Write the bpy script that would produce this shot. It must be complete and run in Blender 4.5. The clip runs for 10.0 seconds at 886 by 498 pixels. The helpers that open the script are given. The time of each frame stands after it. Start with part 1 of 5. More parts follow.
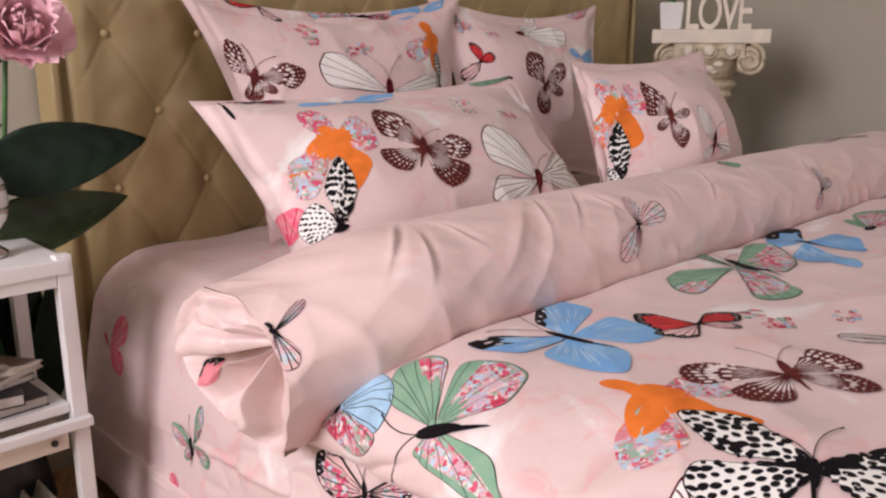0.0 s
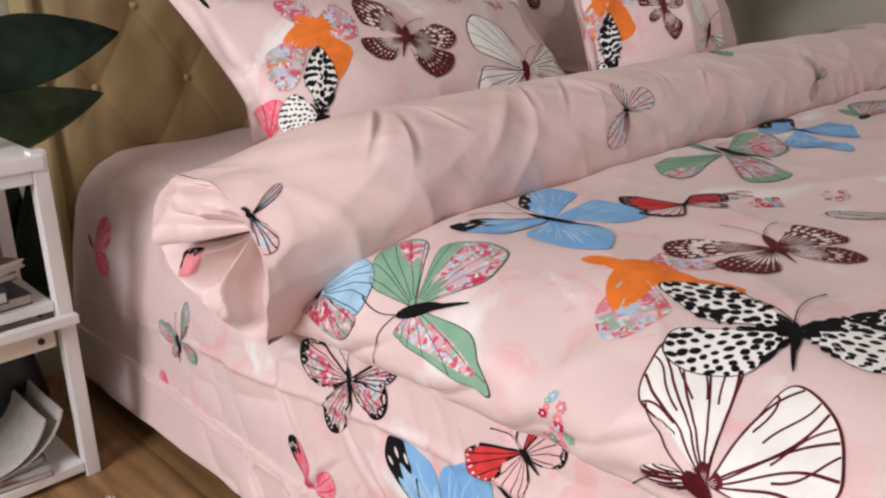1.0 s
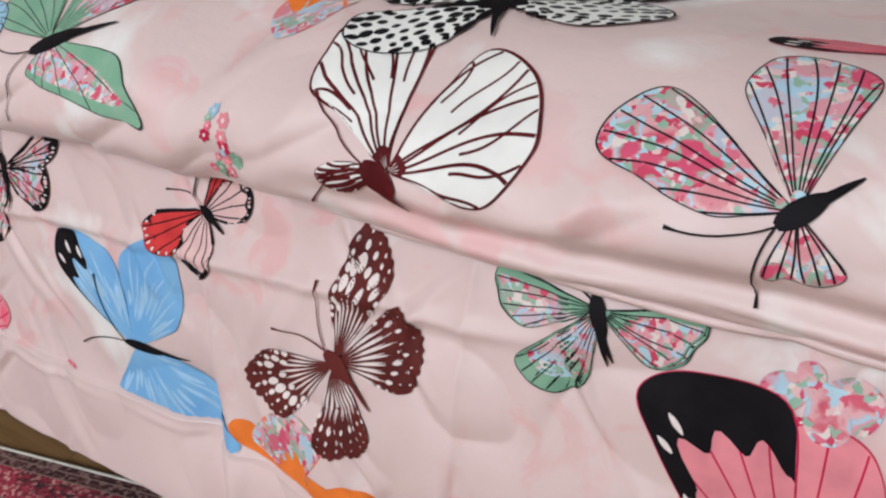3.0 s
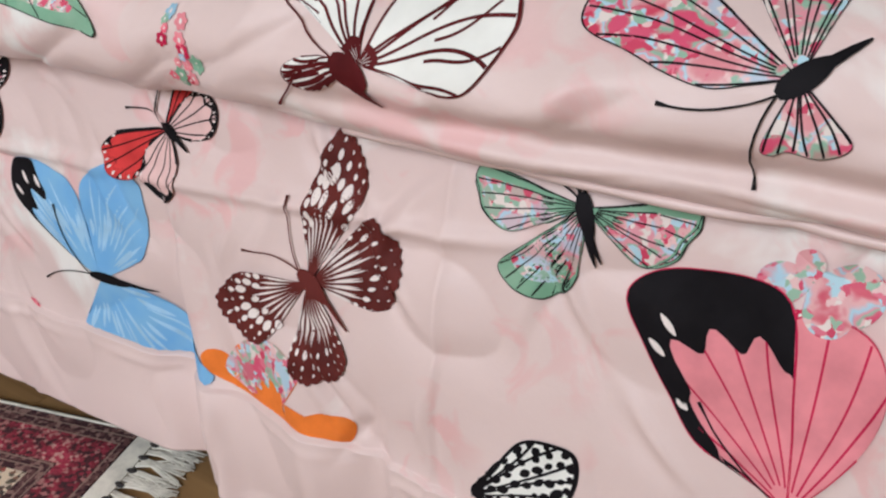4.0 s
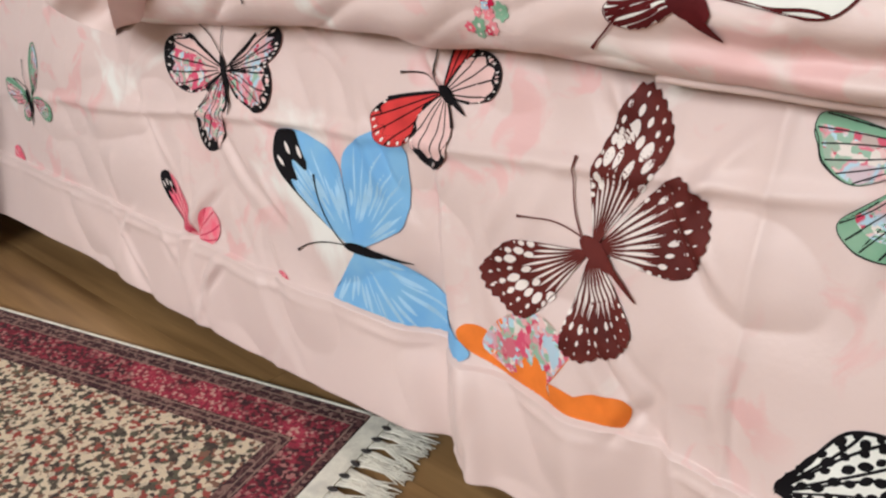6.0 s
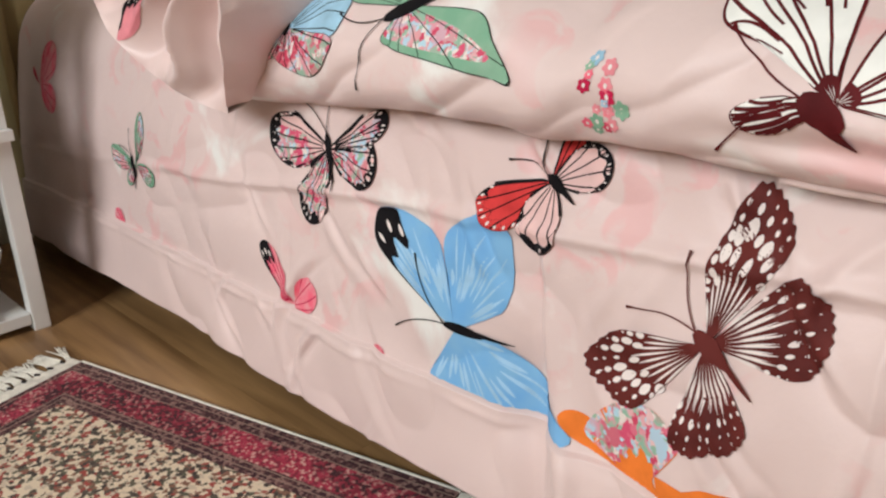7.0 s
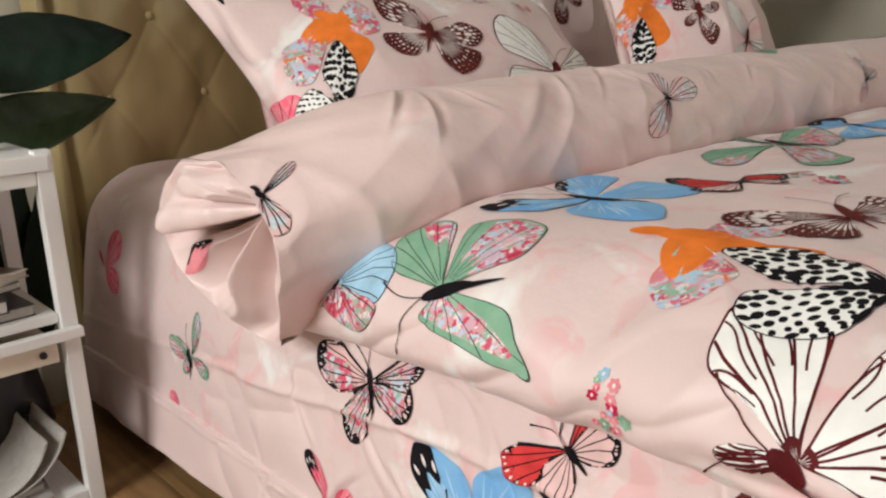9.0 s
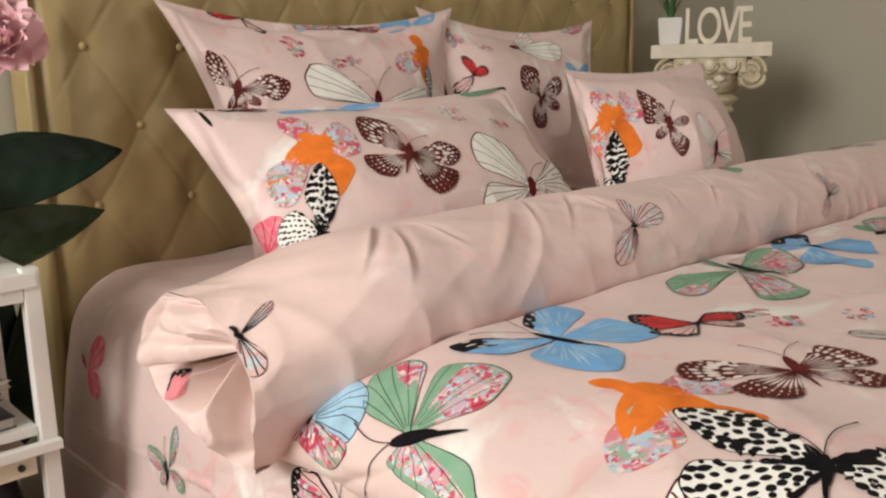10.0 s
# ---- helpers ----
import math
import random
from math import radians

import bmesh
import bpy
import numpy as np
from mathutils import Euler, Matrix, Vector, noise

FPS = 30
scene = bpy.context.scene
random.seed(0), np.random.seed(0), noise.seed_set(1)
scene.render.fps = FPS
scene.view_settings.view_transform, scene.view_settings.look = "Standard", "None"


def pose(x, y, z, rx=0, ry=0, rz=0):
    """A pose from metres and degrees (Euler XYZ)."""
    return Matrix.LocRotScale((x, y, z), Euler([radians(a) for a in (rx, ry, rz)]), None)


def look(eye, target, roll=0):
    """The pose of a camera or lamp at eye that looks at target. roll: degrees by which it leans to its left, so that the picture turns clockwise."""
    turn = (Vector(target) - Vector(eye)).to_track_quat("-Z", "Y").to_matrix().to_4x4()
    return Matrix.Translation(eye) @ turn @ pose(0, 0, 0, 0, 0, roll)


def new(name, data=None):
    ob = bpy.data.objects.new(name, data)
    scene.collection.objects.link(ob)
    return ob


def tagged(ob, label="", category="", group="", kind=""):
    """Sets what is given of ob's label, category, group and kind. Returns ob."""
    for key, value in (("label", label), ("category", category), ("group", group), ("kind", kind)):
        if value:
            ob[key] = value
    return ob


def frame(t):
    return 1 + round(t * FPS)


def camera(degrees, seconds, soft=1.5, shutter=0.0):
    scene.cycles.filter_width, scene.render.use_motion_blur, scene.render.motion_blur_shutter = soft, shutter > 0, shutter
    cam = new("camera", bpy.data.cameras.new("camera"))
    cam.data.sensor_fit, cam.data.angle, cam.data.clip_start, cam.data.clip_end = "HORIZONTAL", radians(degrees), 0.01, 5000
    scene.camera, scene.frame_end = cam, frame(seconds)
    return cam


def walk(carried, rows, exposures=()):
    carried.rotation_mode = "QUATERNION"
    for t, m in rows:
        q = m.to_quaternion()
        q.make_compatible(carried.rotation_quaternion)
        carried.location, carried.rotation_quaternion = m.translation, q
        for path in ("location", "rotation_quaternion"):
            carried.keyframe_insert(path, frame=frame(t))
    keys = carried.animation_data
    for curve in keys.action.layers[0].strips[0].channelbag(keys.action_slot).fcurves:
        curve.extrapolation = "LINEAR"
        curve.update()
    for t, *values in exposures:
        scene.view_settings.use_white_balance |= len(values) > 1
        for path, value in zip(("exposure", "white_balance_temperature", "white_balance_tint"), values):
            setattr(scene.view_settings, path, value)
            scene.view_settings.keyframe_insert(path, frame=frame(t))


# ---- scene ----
cam = camera(55.4, 10.0, soft=2.3)
METRES, EYE, TILT, LEAN, TURN = 0.87, 0.92, -14.0, 0.0, -43.5
ROWS = [
    (0.0, 0.0, 0.0, 0.0, 0.0, 0.0, -0.0),
    (0.5, 0.0177, 0.0181, -0.031, -0.03, -3.19, 0.44),
    (1.0, 0.0229, 0.0233, -0.0543, -0.24, -5.44, 0.88),
    (1.5, 0.0319, 0.0298, -0.0771, -1.26, -8.38, 1.51),
    (2.0, 0.0531, 0.0535, -0.1279, -3.37, -9.98, 1.56),
    (2.5, 0.1082, 0.1209, -0.2265, -8.19, -10.37, 1.73),
    (3.0, 0.1651, 0.1669, -0.2746, -13.18, -11.89, 2.39),
    (3.2, 0.1686, 0.1736, -0.2768, -14.52, -12.61, 2.35),
    (4.3, 0.1679, 0.1987, -0.3482, -14.27, -14.92, 3.71),
    (4.5, 0.1637, 0.2026, -0.3615, -13.67, -15.01, 4.0),
    (5.0, 0.13, 0.2224, -0.396, -11.05, -13.99, 3.78),
    (5.5, 0.0862, 0.2373, -0.3947, -7.67, -12.55, 3.23),
    (6.0, 0.0583, 0.2396, -0.3904, -4.43, -11.14, 2.86),
    (6.2, 0.0456, 0.2421, -0.3823, -2.98, -10.66, 2.76),
    (7.3, 0.008, 0.2299, -0.3417, 0.03, -6.10, 2.16),
    (7.5, 0.011, 0.2195, -0.3275, 0.02, -5.06, 2.21),
    (8.0, 0.0131, 0.1857, -0.2671, 0.27, -3.59, 2.41),
    (8.5, 0.0098, 0.1516, -0.2099, 1.27, -3.05, 2.37),
    (9.0, 0.0176, 0.1318, -0.1579, 1.55, -1.59, 1.65),
    (9.5, 0.0404, 0.102, -0.0921, 0.88, 0.49, 0.74),
    (10.0, 0.043, 0.0807, -0.0559, 0.71, 2.57, 0.94),
]
walk(cam, [(t, pose(0, 0, EYE, TILT, LEAN, TURN) @ pose(METRES * x, METRES * y, METRES * z, 90 + pitch, roll, yaw)) for t, x, y, z, yaw, pitch, roll in ROWS],
     [(0.0, -0.34, 6350, 27.0), (0.5, -0.47, 6250, 23.0), (1.5, -0.50, 6150, 17.0), (3.0, -0.70, 5750, 11.0), (5.0, -0.63, 5950, 9.0), (6.0, -0.56, 6100, 8.0), (8.0, -0.56, 6150, 8.0), (9.0, -0.47, 6300, 9.0), (10.0, -0.33, 6700, 11.0)])

# ---------- world and light ----------
world = bpy.data.worlds.new("world")
scene.world = world
world.use_nodes = True
wn = world.node_tree
sky = wn.nodes.new("ShaderNodeTexSky")
sky.sky_type, sky.sun_disc = "NISHITA", False
sky.sun_elevation, sky.sun_rotation = radians(38), radians(200)
wn.links.new(sky.outputs["Color"], wn.nodes["Background"].inputs["Color"])
wn.nodes["Background"].inputs["Strength"].default_value = 0.05


XW0, XW1, YW0, YW1, ZC = -2.70, 3.35, -2.7, 1.80, 2.8  # the room's inner faces


def window_light(name, at, target, w, h, power, colour):
    lamp = bpy.data.lights.new(name, "AREA")
    lamp.shape, lamp.size, lamp.size_y, lamp.energy, lamp.color = "RECTANGLE", w, h, power, colour
    ob = new(name, lamp)
    ob.matrix_world = look(at, target)
    return ob


# daylight by the window beside the bed; the foot-end lamp is added fill
window_light("front_fill", (1.30, YW0 - 0.04, 1.60), (1.30, 0.6, 1.2), 1.15, 0.95, 24.0, (1.0, 0.97, 0.93))
window_light("daylight_side", (XW0 - 0.04, 0.52, 2.06), (0.9, 0.60, 0.6), 1.6, 1.2, 165, (1.0, 0.97, 0.93))


# ---------- materials ----------
def material(name, colour, rough=0.6, metal=0.0, vary=0.12, scale=8.0, fine=160.0, bump=0.15, sheen=0.0, second=None, gloss=0.5):
    """Base colour with broad and fine variation and a fine relief."""
    m = bpy.data.materials.new(name)
    m.use_nodes = True
    nt = m.node_tree
    bsdf = nt.nodes["Principled BSDF"]
    bsdf.inputs["Roughness"].default_value = rough
    bsdf.inputs["Metallic"].default_value = metal
    bsdf.inputs["Specular IOR Level"].default_value = gloss
    if sheen:
        bsdf.inputs["Sheen Weight"].default_value = sheen
    co = nt.nodes.new("ShaderNodeTexCoord")
    n1 = nt.nodes.new("ShaderNodeTexNoise")
    n1.inputs["Scale"].default_value, n1.inputs["Detail"].default_value = scale, 5
    n2 = nt.nodes.new("ShaderNodeTexNoise")
    n2.inputs["Scale"].default_value, n2.inputs["Detail"].default_value = fine, 2
    for n in (n1, n2):
        nt.links.new(co.outputs["Object"], n.inputs["Vector"])
    ramp = nt.nodes.new("ShaderNodeValToRGB")
    dark = second or tuple(c * (1 - vary) for c in colour)
    light = tuple(min(1, c * (1 + vary * 0.5)) for c in colour)
    ramp.color_ramp.elements[0].position, ramp.color_ramp.elements[0].color = 0.32, (*dark, 1)
    ramp.color_ramp.elements[1].position, ramp.color_ramp.elements[1].color = 0.62, (*light, 1)
    nt.links.new(n1.outputs["Fac"], ramp.inputs["Fac"])
    nt.links.new(ramp.outputs["Color"], bsdf.inputs["Base Color"])
    b = nt.nodes.new("ShaderNodeBump")
    b.inputs["Strength"].default_value, b.inputs["Distance"].default_value = bump, 0.002
    nt.links.new(n2.outputs["Fac"], b.inputs["Height"])
    nt.links.new(b.outputs["Normal"], bsdf.inputs["Normal"])
    return m


def crumple(nt, co, normal):
    """Fine sharp creases of laundered cotton."""
    n = nt.nodes.new("ShaderNodeTexNoise")
    n.noise_type = "RIDGED_MULTIFRACTAL"
    n.inputs["Scale"].default_value, n.inputs["Detail"].default_value, n.inputs["Distortion"].default_value = 7, 2, 0.4
    nt.links.new(co.outputs["Object"], n.inputs["Vector"])
    b = nt.nodes.new("ShaderNodeBump")
    b.inputs["Strength"].default_value, b.inputs["Distance"].default_value = 0.6, 0.007
    nt.links.new(n.outputs["Fac"], b.inputs["Height"])
    nt.links.new(normal, b.inputs["Normal"])
    return b.outputs["Normal"]


def cotton(name, base, blot, pale):
    """Satin cotton printed with soft watercolour blots."""
    m = bpy.data.materials.new(name)
    m.use_nodes = True
    nt = m.node_tree
    bsdf = nt.nodes["Principled BSDF"]
    bsdf.inputs["Roughness"].default_value = 0.5
    bsdf.inputs["Sheen Weight"].default_value = 0.15
    bsdf.inputs["Sheen Roughness"].default_value = 0.4
    co = nt.nodes.new("ShaderNodeTexCoord")

    def mask(scale, lo, hi, off, detail=5, dist=0.6):
        mp = nt.nodes.new("ShaderNodeMapping")
        mp.inputs["Location"].default_value = (off, off * 0.7, -off)
        n = nt.nodes.new("ShaderNodeTexNoise")
        n.inputs["Scale"].default_value, n.inputs["Detail"].default_value = scale, detail
        n.inputs["Distortion"].default_value = dist
        r = nt.nodes.new("ShaderNodeMapRange")
        r.inputs["From Min"].default_value, r.inputs["From Max"].default_value = lo, hi
        nt.links.new(co.outputs["Object"], mp.inputs["Vector"])
        nt.links.new(mp.outputs["Vector"], n.inputs["Vector"])
        nt.links.new(n.outputs["Fac"], r.inputs["Value"])
        return r.outputs["Result"]

    def mix(fac, a, b, k):
        mul = nt.nodes.new("ShaderNodeMath")
        mul.operation = "MULTIPLY"
        mul.inputs[1].default_value = k
        nt.links.new(fac, mul.inputs[0])
        x = nt.nodes.new("ShaderNodeMix")
        x.data_type = "RGBA"
        nt.links.new(mul.outputs[0], x.inputs["Factor"])
        if isinstance(a, tuple):
            x.inputs["A"].default_value = (*a, 1)
        else:
            nt.links.new(a, x.inputs["A"])
        x.inputs["B"].default_value = (*b, 1)
        return x.outputs["Result"]

    c = mix(mask(2.2, 0.45, 0.7, 3.1), base, tuple(x * 0.93 for x in base), 1.0)
    c = mix(mask(6.0, 0.60, 0.68, 7.7), c, pale, 0.85)
    spots = mask(19, 0.53, 0.61, 1.3, 5, 1.0)
    where = mask(5.5, 0.47, 0.60, 9.4, 2)
    both = nt.nodes.new("ShaderNodeMath")
    both.operation = "MULTIPLY"
    nt.links.new(spots, both.inputs[0])
    nt.links.new(where, both.inputs[1])
    c = mix(both.outputs[0], c, blot, 0.30)
    nt.links.new(c, bsdf.inputs["Base Color"])
    w = nt.nodes.new("ShaderNodeTexNoise")
    w.inputs["Scale"].default_value, w.inputs["Detail"].default_value = 14, 6
    nt.links.new(co.outputs["Object"], w.inputs["Vector"])
    b = nt.nodes.new("ShaderNodeBump")
    b.inputs["Strength"].default_value, b.inputs["Distance"].default_value = 0.55, 0.006
    nt.links.new(w.outputs["Fac"], b.inputs["Height"])
    nt.links.new(crumple(nt, co, b.outputs["Normal"]), bsdf.inputs["Normal"])
    return m


PINK = (0.76, 0.60, 0.575)
M_COTTON = cotton("pink_cotton", PINK, (0.80, 0.24, 0.27), (0.86, 0.86, 0.83))
M_ROLL = cotton("pale_pink_cotton", (0.775, 0.597, 0.565), (0.79, 0.46, 0.45), (0.80, 0.69, 0.66))
M_SHEET = cotton("pink_sheet_cotton", (0.755, 0.597, 0.572), (0.80, 0.24, 0.27), (0.86, 0.86, 0.83))
M_PLAIN = material("plain_pink_cotton", (0.76, 0.595, 0.568), 0.42, vary=0.05, scale=3, fine=16, bump=0.5, sheen=0.15)
for n in [x for x in M_PLAIN.node_tree.nodes if x.type == "BUMP"]:
    M_PLAIN.node_tree.links.new(crumple(M_PLAIN.node_tree, M_PLAIN.node_tree.nodes["Texture Coordinate"], n.outputs["Normal"]), M_PLAIN.node_tree.nodes["Principled BSDF"].inputs["Normal"])
M_LEATHER = material("beige_leatherette", (0.355, 0.268, 0.122), 0.42, vary=0.1, scale=5, fine=420, bump=0.12)
M_WHITE = material("white_paint", (0.78, 0.78, 0.76), 0.45, vary=0.05, scale=9, bump=0.05)
M_WALL = material("grey_wall_paint", (0.44, 0.415, 0.335), 0.8, vary=0.05, scale=2, fine=220, bump=0.2)
M_CEIL = material("white_ceiling_paint", (0.68, 0.67, 0.64), 0.85, vary=0.03, scale=2, bump=0.1)
M_DARK = material("dark_fabric", (0.03, 0.025, 0.025), 0.8, vary=0.3)
M_CREAM = material("cream_plaster", (0.60, 0.53, 0.38), 0.55, vary=0.16, scale=22, second=(0.36, 0.29, 0.18), bump=0.3)
M_LETTER = material("ivory_wood", (0.72, 0.66, 0.54), 0.55, vary=0.1, scale=14)
M_LEAF = material("dark_green_leaf", (0.005, 0.017, 0.008), 0.5, vary=0.4, scale=12, bump=0.2, gloss=0.25)
M_LEAF_B = material("olive_leaf", (0.030, 0.050, 0.016), 0.5, vary=0.4, scale=12, bump=0.2, gloss=0.3)
M_STEM = material("green_stem", (0.05, 0.14, 0.04), 0.5, vary=0.3, scale=20)
M_PETAL = material("pink_petal", (0.88, 0.60, 0.64), 0.6, vary=0.2, scale=14, second=(0.84, 0.46, 0.52))
M_PAPER = material("paper_pages", (0.52, 0.50, 0.46), 0.7, vary=0.12, scale=60)
M_BLACK = material("black_plastic", (0.012, 0.012, 0.013), 0.4, vary=0.3)
M_CERAMIC = material("white_ceramic", (0.75, 0.75, 0.73), 0.2, vary=0.04)
M_SILVER = material("silver", (0.6, 0.58, 0.55), 0.25, 1.0, vary=0.2)


M_BUTTON = material("button_leatherette", (0.44, 0.335, 0.17), 0.4, vary=0.06)


def floral(name, paler=0.0):
    """Printed roses: small petals in crimson, pink, white, blue and green."""
    m = bpy.data.materials.new(name)
    m.use_nodes = True
    nt = m.node_tree
    bsdf = nt.nodes["Principled BSDF"]
    bsdf.inputs["Roughness"].default_value = 0.55
    co = nt.nodes.new("ShaderNodeTexCoord")
    warp = nt.nodes.new("ShaderNodeTexNoise")
    warp.inputs["Scale"].default_value = 90
    add = nt.nodes.new("ShaderNodeVectorMath")
    add.operation = "MULTIPLY_ADD"
    add.inputs[1].default_value = (0.012, 0.012, 0.012)
    nt.links.new(co.outputs["Object"], warp.inputs["Vector"])
    nt.links.new(warp.outputs["Color"], add.inputs[0])
    nt.links.new(co.outputs["Object"], add.inputs[2])
    big = nt.nodes.new("ShaderNodeTexVoronoi")
    big.feature = "SMOOTH_F1"
    big.inputs["Smoothness"].default_value = 0.5
    big.inputs["Scale"].default_value = 42
    small = nt.nodes.new("ShaderNodeTexVoronoi")
    small.inputs["Scale"].default_value = 170
    ramps = []
    for vor, cols in ((big, ((0.60, 0.04, 0.10), (0.74, 0.40, 0.42), (0.42, 0.63, 0.76), (0.72, 0.30, 0.36), (0.28, 0.48, 0.36), (0.66, 0.08, 0.17))), (small, ((0.60, 0.05, 0.12), (0.78, 0.52, 0.52), (0.45, 0.66, 0.76), (0.70, 0.16, 0.24), (0.78, 0.70, 0.66), (0.30, 0.48, 0.36)))):
        nt.links.new(add.outputs[0], vor.inputs["Vector"])
        sep = nt.nodes.new("ShaderNodeSeparateColor")
        nt.links.new(vor.outputs["Color"], sep.inputs["Color"])
        r = nt.nodes.new("ShaderNodeValToRGB")
        r.color_ramp.interpolation = "EASE" if vor is big else "CONSTANT"
        els = r.color_ramp.elements
        while len(els) < len(cols):
            els.new(0.5)
        for i, c in enumerate(cols):
            els[i].position = i / len(cols)
            els[i].color = (*[x + (0.76 - x) * paler for x in c], 1)
        nt.links.new(sep.outputs["Red"], r.inputs["Fac"])
        ramps.append(r)
    gate = nt.nodes.new("ShaderNodeTexNoise")
    gate.inputs["Scale"].default_value = 95
    nt.links.new(co.outputs["Object"], gate.inputs["Vector"])
    step = nt.nodes.new("ShaderNodeMapRange")
    step.inputs["From Min"].default_value, step.inputs["From Max"].default_value = 0.49, 0.54
    nt.links.new(gate.outputs["Fac"], step.inputs["Value"])
    mix = nt.nodes.new("ShaderNodeMix")
    mix.data_type = "RGBA"
    nt.links.new(step.outputs["Result"], mix.inputs["Factor"])
    nt.links.new(ramps[0].outputs["Color"], mix.inputs["A"])
    nt.links.new(ramps[1].outputs["Color"], mix.inputs["B"])
    nt.links.new(mix.outputs["Result"], bsdf.inputs["Base Color"])
    return m


def ink(name, colour, vary=0.15, second=None, scale=35):
    return material("ink_" + name, colour, 0.55, vary=vary, scale=scale, fine=500, bump=0.05, second=second, gloss=0.06)


M_INK = {
    "brown": ink("brown", (0.115, 0.024, 0.021), 0.3),
    "cream": ink("cream", (0.82, 0.74, 0.71), 0.08),
    "blue": ink("blue", (0.16, 0.37, 0.66), 0.3, (0.24, 0.48, 0.74), 26),
    "skyblue": ink("skyblue", (0.36, 0.58, 0.80), 0.15),
    "lightblue": ink("lightblue", (0.36, 0.58, 0.74), 0.2),
    "black": ink("black", (0.010, 0.009, 0.011), 0.3),
    "blush": ink("blush", (0.79, 0.54, 0.52), 0.1),
    "red": ink("red", (0.66, 0.055, 0.055), 0.2),
    "green": ink("green", (0.19, 0.37, 0.25), 0.2, (0.28, 0.46, 0.33)),
    "maroon": ink("maroon", (0.10, 0.012, 0.014), 0.3),
    "ivory": ink("ivory", (0.86, 0.86, 0.82), 0.06),
    "orange": ink("orange", (0.82, 0.21, 0.035), 0.15),
    "rosepink": ink("rosepink", (0.77, 0.27, 0.31), 0.15),
    "rosered": ink("rosered", (0.74, 0.13, 0.20), 0.3, (0.78, 0.36, 0.38), 60),
    "crimson": ink("crimson", (0.55, 0.02, 0.08), 0.2),
    "floral": floral("ink_floral"),
    "faded": floral("ink_floral_faded", 0.45),
}


# ---------- mesh helpers ----------
def mesh_object(name, bm, mat, parent=None, smooth=True, label=""):
    me = bpy.data.meshes.new(name)
    bmesh.ops.recalc_face_normals(bm, faces=bm.faces)
    bm.to_mesh(me)
    bm.free()
    for one in mat if isinstance(mat, (list, tuple)) else (mat,):
        me.materials.append(one)
    if smooth:
        me.shade_smooth()
    ob = new(name, me)
    if parent:
        ob.parent = parent
    if label:
        ob["label"] = label
    return ob


def part(name, bm, mat, parent, label="", smooth=False):
    return mesh_object(name, bm, mat, parent, smooth, label)


def thing(name, label, category, at=(0, 0, 0), rz=0, group="", kind=""):
    ob = new(name)
    ob.matrix_world = pose(*at, 0, 0, rz)
    return tagged(ob, label, category, group, kind)


def box(bm, x0, x1, y0, y1, z0, z1, bevel=0.002, m=None):
    r = bmesh.ops.create_cube(bm, size=1)
    vs = r["verts"]
    t = Matrix.Translation(((x0 + x1) / 2, (y0 + y1) / 2, (z0 + z1) / 2)) @ Matrix.Diagonal((x1 - x0, y1 - y0, z1 - z0, 1))
    bmesh.ops.transform(bm, matrix=t if m is None else m @ t, verts=vs)
    if bevel:
        es = list({e for v in vs for e in v.link_edges})
        bmesh.ops.bevel(bm, geom=es, offset=bevel, segments=2, affect="EDGES", profile=0.7)
    return bm


def boxed(*a, **k):
    return box(bmesh.new(), *a, **k)


def lathe(profile, n=32, bm=None, m=None):
    """A turned solid from (radius, height) pairs."""
    bm = bm or bmesh.new()
    rings = []
    for r, z in profile:
        ring = []
        for i in range(n):
            a = 2 * math.pi * i / n
            p = Vector((r * math.cos(a), r * math.sin(a), z))
            ring.append(bm.verts.new(m @ p if m else p))
        rings.append(ring)
    for a, b in zip(rings, rings[1:]):
        for i in range(n):
            bm.faces.new((a[i], a[(i + 1) % n], b[(i + 1) % n], b[i]))
    bm.faces.new(rings[0][::-1])
    bm.faces.new(rings[-1])
    return bm


def tube(bm, pts, r0, r1=None, n=8):
    """A round rod along points, tapering from r0 to r1."""
    r1 = r0 if r1 is None else r1
    pts = [Vector(p) for p in pts]
    rings = []
    for i, p in enumerate(pts):
        d = (pts[min(i + 1, len(pts) - 1)] - pts[max(i - 1, 0)]).normalized()
        q = d.to_track_quat("Z", "Y")
        r = r0 + (r1 - r0) * i / (len(pts) - 1)
        rings.append([bm.verts.new(p + q @ Vector((r * math.cos(6.2832 * k / n), r * math.sin(6.2832 * k / n), 0))) for k in range(n)])
    for a, b in zip(rings, rings[1:]):
        for k in range(n):
            bm.faces.new((a[k], a[(k + 1) % n], b[(k + 1) % n], b[k]))
    bm.faces.new(rings[0][::-1])
    bm.faces.new(rings[-1])
    return bm


# ---------- cloth surfaces: each maps cloth metres (u across, v along) to the room ----------
# <cloth>
def vnoise(x, y, seed=0):
    """Smooth value noise between -1 and 1."""
    xi, yi = np.floor(x), np.floor(y)
    fx, fy = x - xi, y - yi
    fx, fy = fx * fx * fx * (fx * (fx * 6 - 15) + 10), fy * fy * fy * (fy * (fy * 6 - 15) + 10)

    def h(a, b):
        s = np.sin(a * 127.1 + b * 311.7 + seed * 74.7) * 43758.5453
        return 2 * (s - np.floor(s)) - 1

    return (h(xi, yi) * (1 - fx) + h(xi + 1, yi) * fx) * (1 - fy) + (h(xi, yi + 1) * (1 - fx) + h(xi + 1, yi + 1) * fx) * fy


def ridged(x, y, seed=0):
    return 1 - 2 * np.abs(vnoise(x, y, seed))


